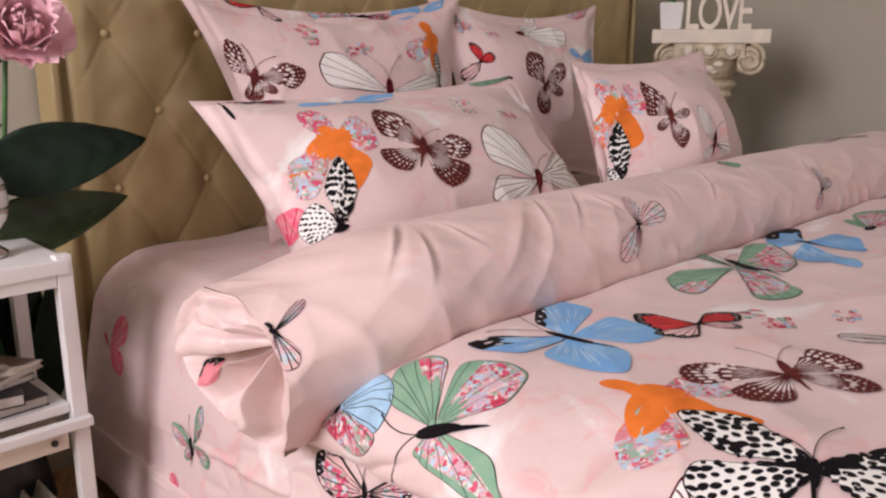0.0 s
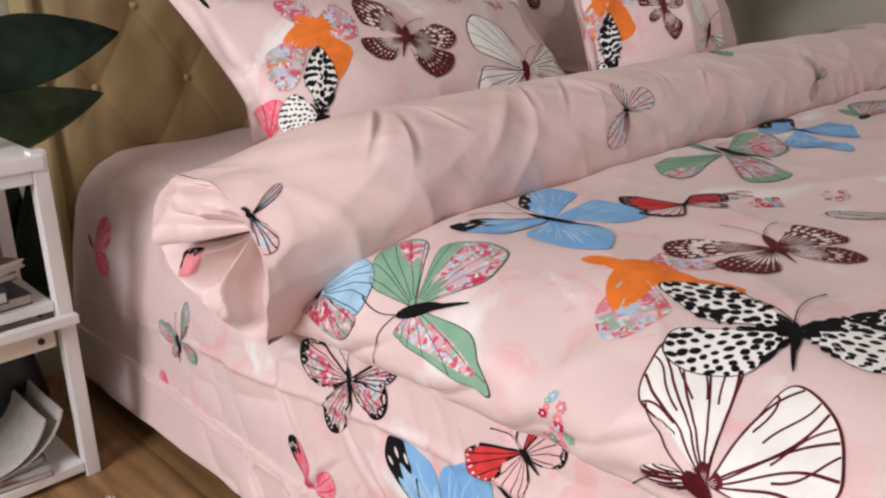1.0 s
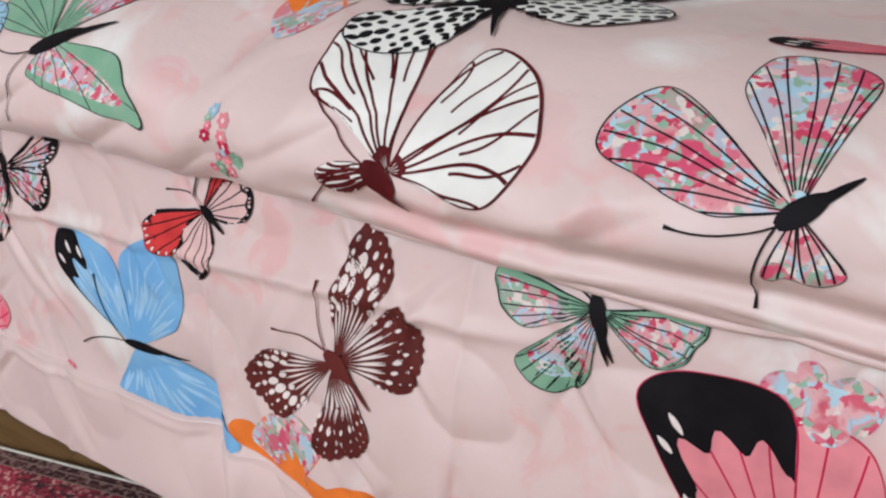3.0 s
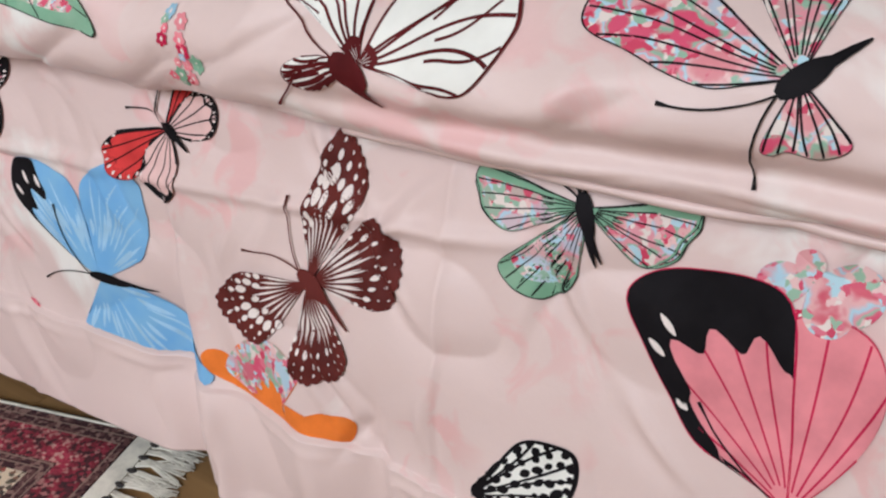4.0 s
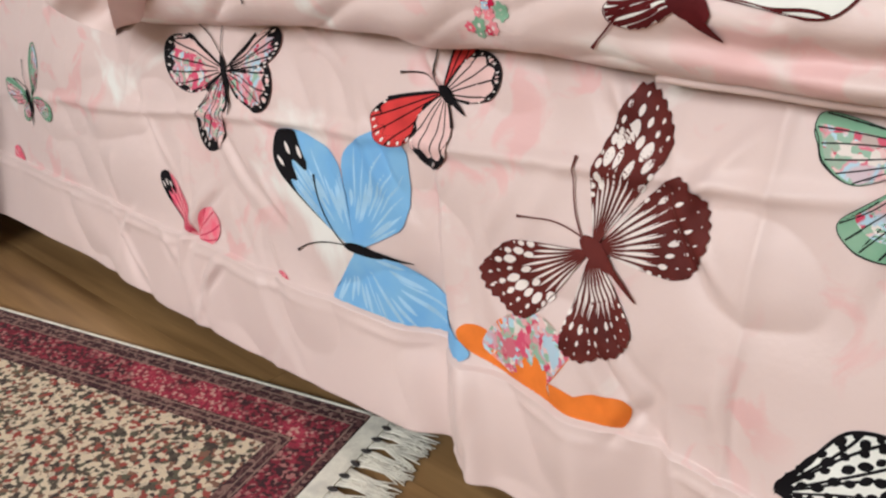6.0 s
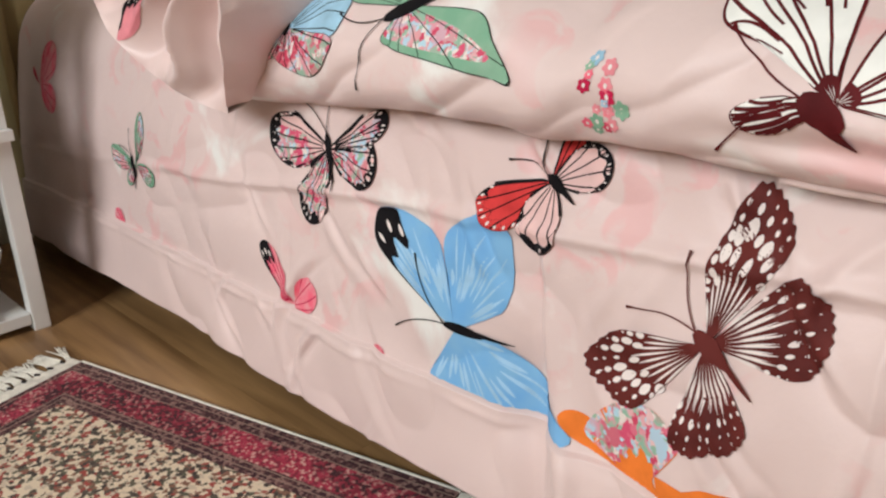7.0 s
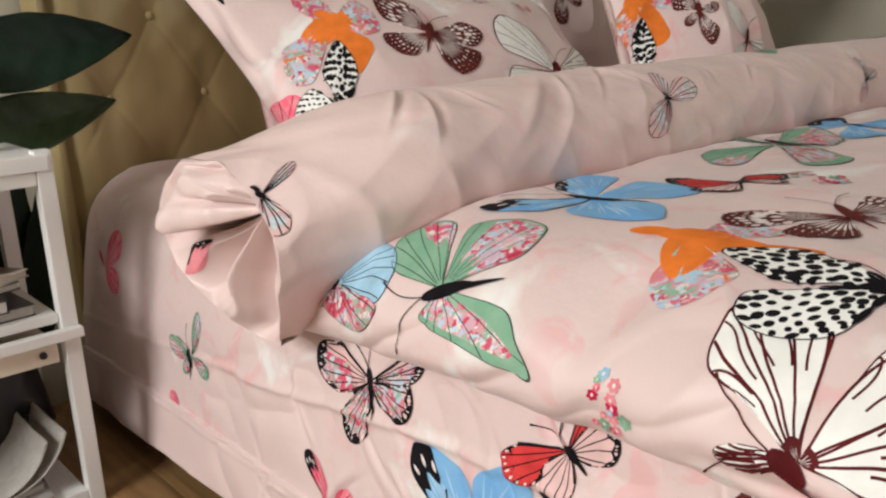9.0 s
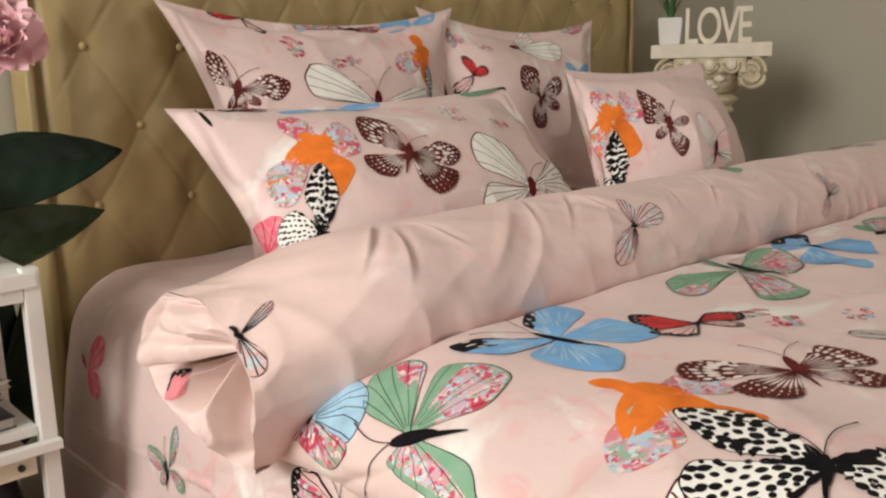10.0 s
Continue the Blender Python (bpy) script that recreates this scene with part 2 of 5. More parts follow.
def smooth(a, b, x):
    k = np.clip((x - a) / (b - a), 0, 1)
    return k * k * (3 - 2 * k)


def hump(x, c, w):
    return np.exp(-(((x - c) / w) ** 2))


class Section:
    """A smooth line through points of a cross-section, by its length."""

    def __init__(self, pts, n=400):
        p = np.array(pts, float)
        q = np.vstack([2 * p[0] - p[1], p, 2 * p[-1] - p[-2]])
        out = []
        for i in range(len(p) - 1):
            a, b, c, d = q[i : i + 4]
            for t in np.linspace(0, 1, n // (len(p) - 1), endpoint=False):
                out.append(0.5 * (2 * b + (c - a) * t + (2 * a - 5 * b + 4 * c - d) * t * t + (3 * b - a - 3 * c + d) * t**3))
        out.append(p[-1])
        self.p = np.array(out)
        self.s = np.concatenate([[0], np.cumsum(np.hypot(*np.diff(self.p, axis=0).T))])
        self.length = self.s[-1]

    def __call__(self, u):
        return np.interp(u, self.s, self.p[:, 0]), np.interp(u, self.s, self.p[:, 1])


DUVET = Section([(0.615, 0.412), (0.580, 0.424), (0.562, 0.448), (0.568, 0.484), (0.602, 0.518), (0.67, 0.542), (0.80, 0.549), (1.1, 0.552), (1.7, 0.554), (2.25, 0.550), (2.40, 0.535), (2.50, 0.49), (2.515, 0.40)])
SHEET = Section([(0.566, 0.062), (0.573, 0.11), (0.579, 0.16), (0.585, 0.215), (0.594, 0.29), (0.605, 0.35), (0.619, 0.405), (0.652, 0.452), (0.71, 0.478), (0.80, 0.487), (1.5, 0.49), (2.3, 0.487), (2.42, 0.46), (2.47, 0.38), (2.53, 0.10)])
FOLD = 0.088  # height of the sheet's plain hem band, along the cloth


def duvet(u, v):
    x, z = DUVET(u)
    side = 1 - smooth(0.10, 0.30, u)
    top = smooth(0.12, 0.35, u)
    z = z - 0.025 * smooth(0.55, 0.95, v) * side + 0.006 * vnoise(v * 3, u * 2, 5) * side
    x = x + side * (0.010 * vnoise(v * 4.5, u * 3, 2) + 0.004 * ridged(v * 9 + u * 6, u * 9, 3))
    z = z + top * (0.008 * vnoise(u * 3.1, v * 3.3, 7) + 0.004 * ridged(u * 3 + v * 5, v * 4 - u * 2, 8) + 0.0035 * ridged(u * 8 - v * 4, v * 7 + u * 2, 12) + 0.0016 * vnoise(u * 17, v * 15, 9))
    # puckers that run in from the side seam
    z = z + 0.005 * hump(u, 0.2, 0.13) * ridged(v * 7 - u * 5, u * 1.5, 11)
    z = z - 0.018 * hump(v, 0.47 - 0.25 * (u - 0.1), 0.035) * hump(u, 0.13, 0.12)
    x = x - side * 0.007 * ridged(v * 6 + u * 4, u * 3 + v, 13) * hump(u, 0.10, 0.08)
    z = z - top * (0.008 * smooth(0.45, 0.65, v) + 0.040 * smooth(0.722, 0.785, v))
    # folds that cross the hanging edge
    x = x + 0.0045 * ridged(v * 13 + u * 22, u * 16 - v * 4, 14) * (1 - smooth(0.06, 0.16, u))
    x = x - 0.006 * hump(v + 0.7 * (u - 0.1), 0.20, 0.018) * hump(u, 0.09, 0.06) - 0.005 * hump(v + 0.4 * (u - 0.1), 0.13, 0.014) * hump(u, 0.08, 0.05) + 0.017 * hump(u, 0.064, 0.011) * smooth(0.42, 0.15, v) - 0.006 * (1 - smooth(0.016, 0.021, u)) * smooth(0.40, 0.20, v)
    return np.stack([x, v, z], -1)


def sheet(u, v):
    x, z = SHEET(u)
    low = 1 - smooth(0.0, 0.3, u)
    side = (1 - smooth(0.40, 0.52, u)) * (1 - 0.75 * smooth(1.05, 1.3, v))
    x = x + 0.018 * smooth(1.15, 1.6, v) * side - 0.007 * hump(v, 0.30, 0.14) * hump(u, 0.24, 0.12)
    x = x + low * (0.006 * vnoise(v * 3.2, u * 2, 21) + 0.004 * vnoise(v * 8 + u * 9, u * 5, 22))
    # creases left by ironing and packing
    x = x + side * (0.0055 * vnoise(v * 6, u * 7, 23) - 0.0040 * np.exp(-np.abs(v - 0.222) / 0.007) + 0.0110 * (smooth(-0.012, 0.0, v - 0.485 + 0.12 * (0.1 - u)) - smooth(0.0, 0.05, v - 0.485 + 0.12 * (0.1 - u))) * (1 - smooth(0.2, 0.3, u)))
    x = x - side * 0.0055 * hump(u, 0.235 + 0.10 * (0.8 - v) + 0.012 * vnoise(v * 4, 0 * u, 4), 0.007) * smooth(0.1, 0.25, v)
    x = x + side * (0.0045 * vnoise(v * 5 + u * 7, u * 5 - v * 2, 24) * smooth(0.05, 0.2, u) + 0.0036 * ridged(v * 13 - u * 8, u * 14 + v * 3, 27))
    x = x - side * 0.004 * hump(v + 0.5 * (u - 0.25), 0.385, 0.012) * hump(u, 0.25, 0.05) - side * 0.003 * hump(v + 0.5 * (u - 0.25), 0.415, 0.009) * hump(u, 0.23, 0.04)
    # sharp little creases
    rnd = np.random.RandomState(6)
    for _ in range(64):
        cu, cv, an, le, de = rnd.uniform(0.0, 0.36), rnd.uniform(-0.1, 1.2), rnd.uniform(-0.9, 0.9), rnd.uniform(0.02, 0.055), rnd.uniform(-0.0065, 0.0065)
        along, across = (u - cu) * math.cos(an) + (v - cv) * math.sin(an), (v - cv) * math.cos(an) - (u - cu) * math.sin(an)
        across = across + 2.0 * along * along
        x = x + side * de * (hump(across, 0, 0.0055) - 0.7 * hump(across, 0.012, 0.007)) * hump(along, 0, le)
    # pleats of the hem
    x = x - (0.016 * hump(v, 0.425 + 0.3 * u, 0.018) - 0.010 * hump(v, 0.475 + 0.3 * u, 0.025) + 0.012 * hump(v, 0.315 + 0.25 * u, 0.024) - 0.007 * hump(v, 0.275, 0.018) + 0.007 * hump(v, 0.20 - 0.2 * u, 0.02)) * (1 - smooth(0.05, 0.20, u))
    x = x - 0.0060 * (1 - smooth(FOLD - 0.0005, FOLD + 0.0008, u)) - 0.0026 * hump(u, FOLD - 0.012, 0.004) * (0.5 + 0.5 * vnoise(v * 30, 0 * u, 28))
    z = z - 0.014 * (1 - smooth(0.0, 0.08, u)) + 0.006 * vnoise(v * 2.5, 0 * u, 25) * low + 0.003 * vnoise(v * 14, 0 * u, 29) * (1 - smooth(0, 0.06, u)) + 0.004 * ridged(u * 6, v * 6, 26) * (1 - side)
    return np.stack([x, v + 0 * u, z], -1)


END = 0.503  # where the roll ends


def crease(line, c, w):
    """A sharp ridge with a softer valley beside it."""
    return np.exp(-np.abs(line - c) / w) - 0.8 * hump(line, c + 2.2 * w, 1.6 * w)


def roll(u, v):
    """u: along the roll, v: round it from the front seam."""
    k = 1 - smooth(0.46, 0.72, u)
    ry, rz = 0.130 + 0.010 * k, 0.097 - 0.009 * k
    ry = ry + 0.005 * vnoise(u * 2.2, 0 * u, 31)
    yc, zc = 0.866 + 0.074 * k, 0.572 - 0.061 * k
    a = v / 0.13 - 1.15
    w = 0.0014 * ridged(u * 6.5 + a * 1.1, a * 1.2 - u * 2, 32) + 0.0022 * ridged(u * 13 - a * 1.3, a * 1.1, 35) * hump(a, 0.7, 0.9) + 0.0016 * vnoise(u * 22 + a * 2.5, a * 3, 33) + 0.003 * vnoise(u * 3, a * 1.3, 34)
    # the belly pulled in between soft vertical hollows
    w = w + 0.004 * hump(u - 0.13 * (a - 0.6), 0.86, 0.014) * hump(a, 0.9, 0.5) - 0.003 * hump(u - 0.12 * (a - 0.6), 0.92, 0.03) * hump(a, 0.8, 0.7)
    w = w - 0.004 * hump(u + 0.10 * (a - 0.6), 1.18, 0.03) * hump(a, 1.1, 0.6)
    w = w - 0.003 * hump(u + 0.06 * a, 0.655, 0.022) * hump(a, 0.3, 0.7) + 0.003 * hump(u + 0.05 * a, 0.610, 0.012) * hump(a, 0.3, 0.7)
    # short sharp folds that run down from the top in pairs
    for c, slant, depth, reach in ((0.69, 0.10, 0.010, 1.25), (0.735, 0.05, 0.008, 0.95), (0.80, -0.04, 0.009, 1.25), (0.985, 0.07, 0.007, 1.2), (1.07, 0.11, 0.006, 1.2), (1.13, -0.05, 0.008, 1.3), (1.33, 0.06, 0.006, 1.2), (1.46, 0.10, 0.009, 1.15), (1.52, -0.06, 0.008, 1.2), (1.62, 0.05, 0.006, 1.3), (1.86, 0.08, 0.006, 1.2)):
        line = u - slant * (a - 1.2)
        w = w + 0.55 * depth * crease(line, c, 0.0055) * hump(a, reach, 0.34)
    # angular folds where the cloth is gathered at the end
    w = w + (1 - smooth(0.50, 0.60, u)) * (0.005 * ridged(a * 1.0 + 0.3, u * 14, 37) + 0.002 * ridged(a * 2.3, u * 22 + a, 38))
    # puckers along the front seam
    w = w + 0.0035 * ridged(u * 19 + 0.6 * a, a * 0.8, 36) * hump(a, -0.25, 0.4)
    ry, rz = ry + w, rz + w
    near = 1 - smooth(0.52, 0.66, u)
    droop = near * np.maximum(np.clip(1 - (v + 0.035) / 0.13, 0, 1), np.clip((v - 0.66) / 0.122, 0, 1)) ** 1.25
    return np.stack([u + 0.045 * droop * (1 - smooth(0.5, 0.62, u)) + 0 * v, yc - ry * np.cos(a) - 0.030 * droop, zc + rz * np.sin(a) - 0.042 * droop], -1)


def roll_end(u, v):
    """Gathered end of the roll. u: round the rim (as the roll's v), v: metres from the rim towards the pinch at its front."""
    k = np.clip(v / 0.13, 0, 1)
    rim = roll(END + 0 * u + 0 * v, u + 0 * v)
    pinch = np.array([0.522, 0.832, 0.562])
    s = (k * (0.75 + 0.25 * k))[..., None]
    p = rim * (1 - s) + pinch * s
    deep = np.sin(np.pi * np.clip(k, 0, 1)) ** 0.7
    w = u + 0.006 * vnoise(u * 9, k * 4, 80)
    far = smooth(0.03, 0.16, np.linalg.norm(rim - pinch, axis=-1))

    def tent(c, h):
        return np.maximum(0, 1 - np.abs(w - c) / h)

    # the puffed upper lobe with its rolled lip, overhanging the panel under it
    upper = smooth(0.20, 0.28, w) * (1 - smooth(0.552, 0.566, w))
    fold = upper * (-0.038 * np.sin(np.pi * np.clip(k, 0, 1)) - 0.016 * hump(w, 0.525, 0.035))
    lip = upper * (-0.008 * hump(k, 0.07, 0.07) + 0.018 * hump(k, 0.22, 0.07) * (0.7 + 0.5 * vnoise(w * 22, 0 * w, 85)))
    # the shadowed slit, the flat panel, the deep valley and the pleat down to the tip
    fold = fold + 0.075 * tent(0.588, 0.024) * (0.6 + 0.6 * k) + 0.010 * hump(w, 0.63, 0.03) + 0.085 * tent(0.690, 0.030) * (0.3 + k) - 0.030 * tent(0.736, 0.020) + 0.020 * tent(0.765, 0.016)
    # gathers near the pinch
    near = smooth(0.35, 0.8, k) * upper
    fold = fold + near * (0.012 * tent(0.47, 0.03) + 0.014 * tent(0.37, 0.025))
    fold = fold + upper * (0.017 * ridged(p[..., 1] * 13 + p[..., 2] * 6, p[..., 2] * 14 - p[..., 1] * 5, 81) - 0.009 * ridged(p[..., 1] * 27 - p[..., 2] * 12, p[..., 2] * 25, 82)) - (1 - upper) * 0.006 * ridged(p[..., 1] * 24, p[..., 2] * 14, 86)
    p[..., 0] += far * (deep * (0.004 + fold) + lip)
    p[..., 2] += far * deep * (0.006 * vnoise(u * 12, k * 3, 83) - 0.012 * hump(w, 0.545, 0.025))
    p[..., 1] += far * deep * 0.006 * vnoise(u * 14, k * 3, 84)
    return p


def pillow_front(m, w, h, puff, seed, ear, taper):
    """Front of a pillow in a flanged case: a, b in metres from its middle."""
    m = np.array(m)

    def s(u, v):
        a, b = u / (w / 2), v / (h / 2)
        ia, ib = np.clip(a / 0.94, -1, 1), np.clip(b / 0.91, -1, 1)
        bulge = 1.14 * puff * (np.maximum(0, 1 - ia * ia) * np.maximum(0, 1 - ib * ib)) ** 0.68
        x = u * (1 - ear * (1 - b * b)) * (1 + taper * b)
        y = v * (1 - ear * 1.6 * (1 - a * a))
        edge = np.maximum(np.abs(a) / 0.94, np.abs(b) / 0.91)
        bulge = bulge - 0.004 * hump(edge, 0.99, 0.012)
        bulge = bulge + 0.006 * ridged(u * 7 + seed, v * 6, seed) * (1 - np.abs(a * b)) + 0.010 * ridged(u * 5 - v * 4, v * 7 + u * 2, seed + 3) * smooth(0.55, 0.9, edge) + 0.012 * vnoise(u * 4, v * 4, seed + 2)
        bulge = bulge * (1 - smooth(1.0, 1.06, edge))
        p = np.stack([x, y, bulge], -1)
        return p @ m[:3, :3].T + m[:3, 3]

    return s


def tilt(x, y, z, lean, turn=0.0, spin=0.0):
    """Pose of a pillow: its front looks to the foot end, leaning back by so many degrees."""
    def rot(k, d):
        c, s = math.cos(math.radians(d)), math.sin(math.radians(d))
        r = np.eye(4)
        i, j = [(1, 2), (2, 0), (0, 1)][k]
        r[i, i], r[i, j], r[j, i], r[j, j] = c, -s, s, c
        return r

    t = np.eye(4)
    t[:3, 3] = x, y, z
    return t @ rot(2, turn) @ rot(0, 90 - lean) @ rot(2, spin)


PILLOWS = {
    "front_a": (tilt(1.112, 1.195, 0.655, 46, -2, 2), 0.80, 0.49, 0.085, 41, 0.055, 0.03),
    "front_b": (tilt(1.850, 1.145, 0.680, 22, -2, 2), 0.60, 0.43, 0.110, 51, 0.06, -0.08),
    "back_a": (tilt(1.222, 1.575, 0.765, 14, 0, 1), 0.70, 0.54, 0.085, 61, 0.12, 0.15),
    "back_b": (tilt(1.850, 1.580, 0.765, 14, 0, -1), 0.66, 0.54, 0.085, 71, 0.12, 0.08),
}
SURF = {"duvet": duvet, "sheet": sheet, "roll": roll, "roll_end": roll_end}
for key, spec in PILLOWS.items():
    SURF[key] = pillow_front(*spec)
# </cloth>


def cloth(name, s, us, vs, mat, parent=None, thick=0.0, other=None):
    u, v = np.meshgrid(us, vs, indexing="ij")
    p = s(u, v).reshape(-1, 3)
    n, k = len(us), len(vs)
    idx = np.arange(n * k).reshape(n, k)
    f = np.stack([idx[:-1, :-1], idx[1:, :-1], idx[1:, 1:], idx[:-1, 1:]], -1).reshape(-1, 4)
    me = bpy.data.meshes.new(name)
    me.from_pydata(p.tolist(), [], f.tolist())
    me.materials.append(mat)
    if other:
        me.materials.append(other[0])
        c = other[1]((u[1:, 1:] + u[:-1, :-1]) / 2, (v[1:, 1:] + v[:-1, :-1]) / 2)
        me.polygons.foreach_set("material_index", np.broadcast_to(c, (n - 1, k - 1)).reshape(-1).astype(np.int32))
    me.shade_smooth()
    ob = new(name, me)
    if parent:
        ob.parent = parent
    if thick:
        so = ob.modifiers.new("thickness", "SOLIDIFY")
        so.thickness, so.offset = thick, -1
    return ob


# ---------- the room ----------
def slab(name, x0, x1, y0, y1, z0, z1, mat):
    return tagged(mesh_object(name, boxed(x0, x1, y0, y1, z0, z1, bevel=0), mat, smooth=False), kind="structure")


slab("ceiling", XW0 - 0.12, XW1 + 0.12, YW0 - 0.12, YW1 + 0.12, ZC, ZC + 0.1, M_CEIL)
slab("wall_north", XW0 - 0.12, XW1 + 0.12, YW1, YW1 + 0.12, 0, ZC, M_WALL)
slab("wall_east", XW1, XW1 + 0.12, YW0, YW1, 0, ZC, M_WALL)


def wall_with_window(name, along, lo, hi, out0, out1, a0, a1, z0, z1):
    """A wall pierced by one window opening. along: the axis that it runs along."""
    bm = bmesh.new()
    for p, q, r, s in ((lo, hi, 0, z0), (lo, hi, z1, ZC), (lo, a0, z0, z1), (a1, hi, z0, z1)):
        if along == "x":
            box(bm, p, q, out0, out1, r, s, 0)
        else:
            box(bm, out0, out1, p, q, r, s, 0)
    return tagged(mesh_object(name, bm, M_WALL, smooth=False), kind="structure")


def window_frame(name, along, c, a0, a1, z0, z1):
    win = tagged(new(name), "white window frame with two panes, out of view", "window", kind="structure")
    bars = [(a0, a1, z0, z0 + 0.04), (a0, a1, z1 - 0.04, z1), (a0, a0 + 0.04, z0 + 0.04, z1 - 0.04), (a1 - 0.04, a1, z0 + 0.04, z1 - 0.04), ((a0 + a1) / 2 - 0.02, (a0 + a1) / 2 + 0.02, z0 + 0.04, z1 - 0.04)]
    for p, q, r, s in bars:
        bm = boxed(p, q, c - 0.02, c + 0.02, r, s, 0.003) if along == "x" else boxed(c - 0.02, c + 0.02, p, q, r, s, 0.003)
        part("frame_bar", bm, M_WHITE, win)


# the south opening and its frame are unseen, added to house the fill lamp
wall_with_window("wall_south", "x", XW0 - 0.12, XW1 + 0.12, YW0 - 0.12, YW0, 0.7, 1.9, 1.05, 2.05)
wall_with_window("wall_west", "y", YW0, YW1, XW0 - 0.12, XW0, -0.30, 1.34, 1.42, 2.70)
window_frame("added_window_1", "x", YW0 - 0.09, 0.7, 1.9, 1.05, 2.05)
window_frame("window_2", "y", XW0 - 0.09, -0.30, 1.34, 1.42, 2.70)

# ---------- bed ----------
bed = thing("bed", "wide bed with a beige tufted leatherette headboard", "bed")
part("bed_base", boxed(0.72, 2.42, -0.30, 1.66, 0.06, 0.30, 0.01), M_DARK, bed)
part("mattress", boxed(0.67, 2.40, -0.30, 1.66, 0.30, 0.44, 0.04), M_WHITE, bed)

BX, BZ, PX, PZ = 0.70, 0.93, 0.20, 0.31  # first button and the spacing of the diamonds


def headboard_panel():
    xs, zs = np.linspace(0.604, 2.510, 430), np.linspace(0.10, 1.28, 270)
    x, z = np.meshgrid(xs, zs, indexing="ij")
    a, b = (x - BX) / PX + (z - BZ) / PZ, (x - BX) / PX - (z - BZ) / PZ
    da, db = np.abs(a - np.round(a)), np.abs(b - np.round(b))
    near = np.sqrt((da / 0.5) ** 2 + (db / 0.5) ** 2)
    puff = 0.013 * (1 - np.exp(-((near / 0.42) ** 1.5))) + 0.0016 * np.minimum(1, np.minimum(da, db) / 0.05)
    edge = np.minimum(np.minimum(x - xs[0], xs[-1] - x), np.minimum(z - zs[0], zs[-1] - z))
    inside = smooth(0.0, 0.06, edge)
    y = 1.728 - 0.004 - puff * inside - 0.012 * smooth(0, 0.03, edge) - 0.002 * vnoise(x * 22, z * 22, 3) * inside
    n, k = x.shape
    idx = np.arange(n * k).reshape(n, k)
    f = np.stack([idx[:-1, :-1], idx[1:, :-1], idx[1:, 1:], idx[:-1, 1:]], -1).reshape(-1, 4)
    me = bpy.data.meshes.new("tufted_panel")
    me.from_pydata(np.stack([x, y, z], -1).reshape(-1, 3).tolist(), [], f.tolist())
    me.materials.append(M_LEATHER)
    me.shade_smooth()
    ob = new("tufted_panel", me)
    ob.parent = bed
    return ob


headboard_panel()
frame_bm = bmesh.new()
box(frame_bm, 0.588, 0.606, 1.705, 1.795, 0.04, 1.32, 0.006)
box(frame_bm, 2.508, 2.526, 1.705, 1.795, 0.04, 1.32, 0.006)
box(frame_bm, 0.607, 2.507, 1.705, 1.795, 1.275, 1.32, 0.006)
box(frame_bm, 0.607, 2.507, 1.732, 1.795, 0.04, 1.273, 0.002)
part("headboard_frame", frame_bm, M_LEATHER, bed, smooth=True)
button_mesh = None
for j in range(-4, 3):
    for i in range(0, 20):
        bx, bz = BX + PX * i / 2, BZ + PZ * j / 2
        if (i + j) % 2 or not (0.66 < bx < 2.47 and 0.3 < bz < 1.25):
            continue
        if button_mesh is None:
            bm = bmesh.new()
            bmesh.ops.create_uvsphere(bm, u_segments=16, v_segments=8, radius=0.0085)
            bmesh.ops.scale(bm, vec=(1, 0.6, 1), verts=bm.verts)
            ob = part("button", bm, M_BUTTON, bed, "covered leatherette button", True)
            button_mesh = ob.data
        else:
            ob = new("button", button_mesh)
            ob.parent = bed
        ob.location = (bx, 1.7095, bz)

bed_sheet = tagged(cloth("bed_sheet", sheet, np.concatenate([np.linspace(0, 0.079, 36), np.linspace(0.080, 0.096, 18), np.linspace(0.098, 0.45, 205), np.linspace(0.46, SHEET.length, 110)]), np.concatenate([np.linspace(-0.45, -0.12, 50), np.linspace(-0.115, 1.0, 480), np.linspace(1.005, 1.700, 150)]), M_SHEET, None, 0.002, (M_PLAIN, lambda u, v: u < FOLD)), "pink cotton sheet printed with butterflies, hanging over the mattress", "sheet")
quilt = tagged(new("duvet"), "pink butterfly duvet with its upper end rolled up", "duvet")
cloth("top", duvet, np.concatenate([np.linspace(0, 0.3, 160), np.linspace(0.3, DUVET.length, 380)[1:]]), np.linspace(-0.50, 0.92, 400), M_COTTON, quilt, 0.003, (M_PLAIN, lambda u, v: (u < 0.019) & (v < 0.32)))
cloth("roll", roll, np.linspace(END, 2.52, 700), np.linspace(-0.035, 0.782, 220), M_ROLL, quilt)


cloth("gathered_end", roll_end, np.linspace(-0.035, 0.782, 300), np.linspace(0, 0.13, 70), M_PLAIN, quilt)
# the seam of the duvet's side
seam = bmesh.new()
tube(seam, [tuple(p) for p in duvet(np.full(80, 0.012), np.linspace(-0.45, 0.30, 80)) - np.array([0.002, 0, 0])], 0.0035, n=6)
part("seam", seam, M_PLAIN, quilt, smooth=True)

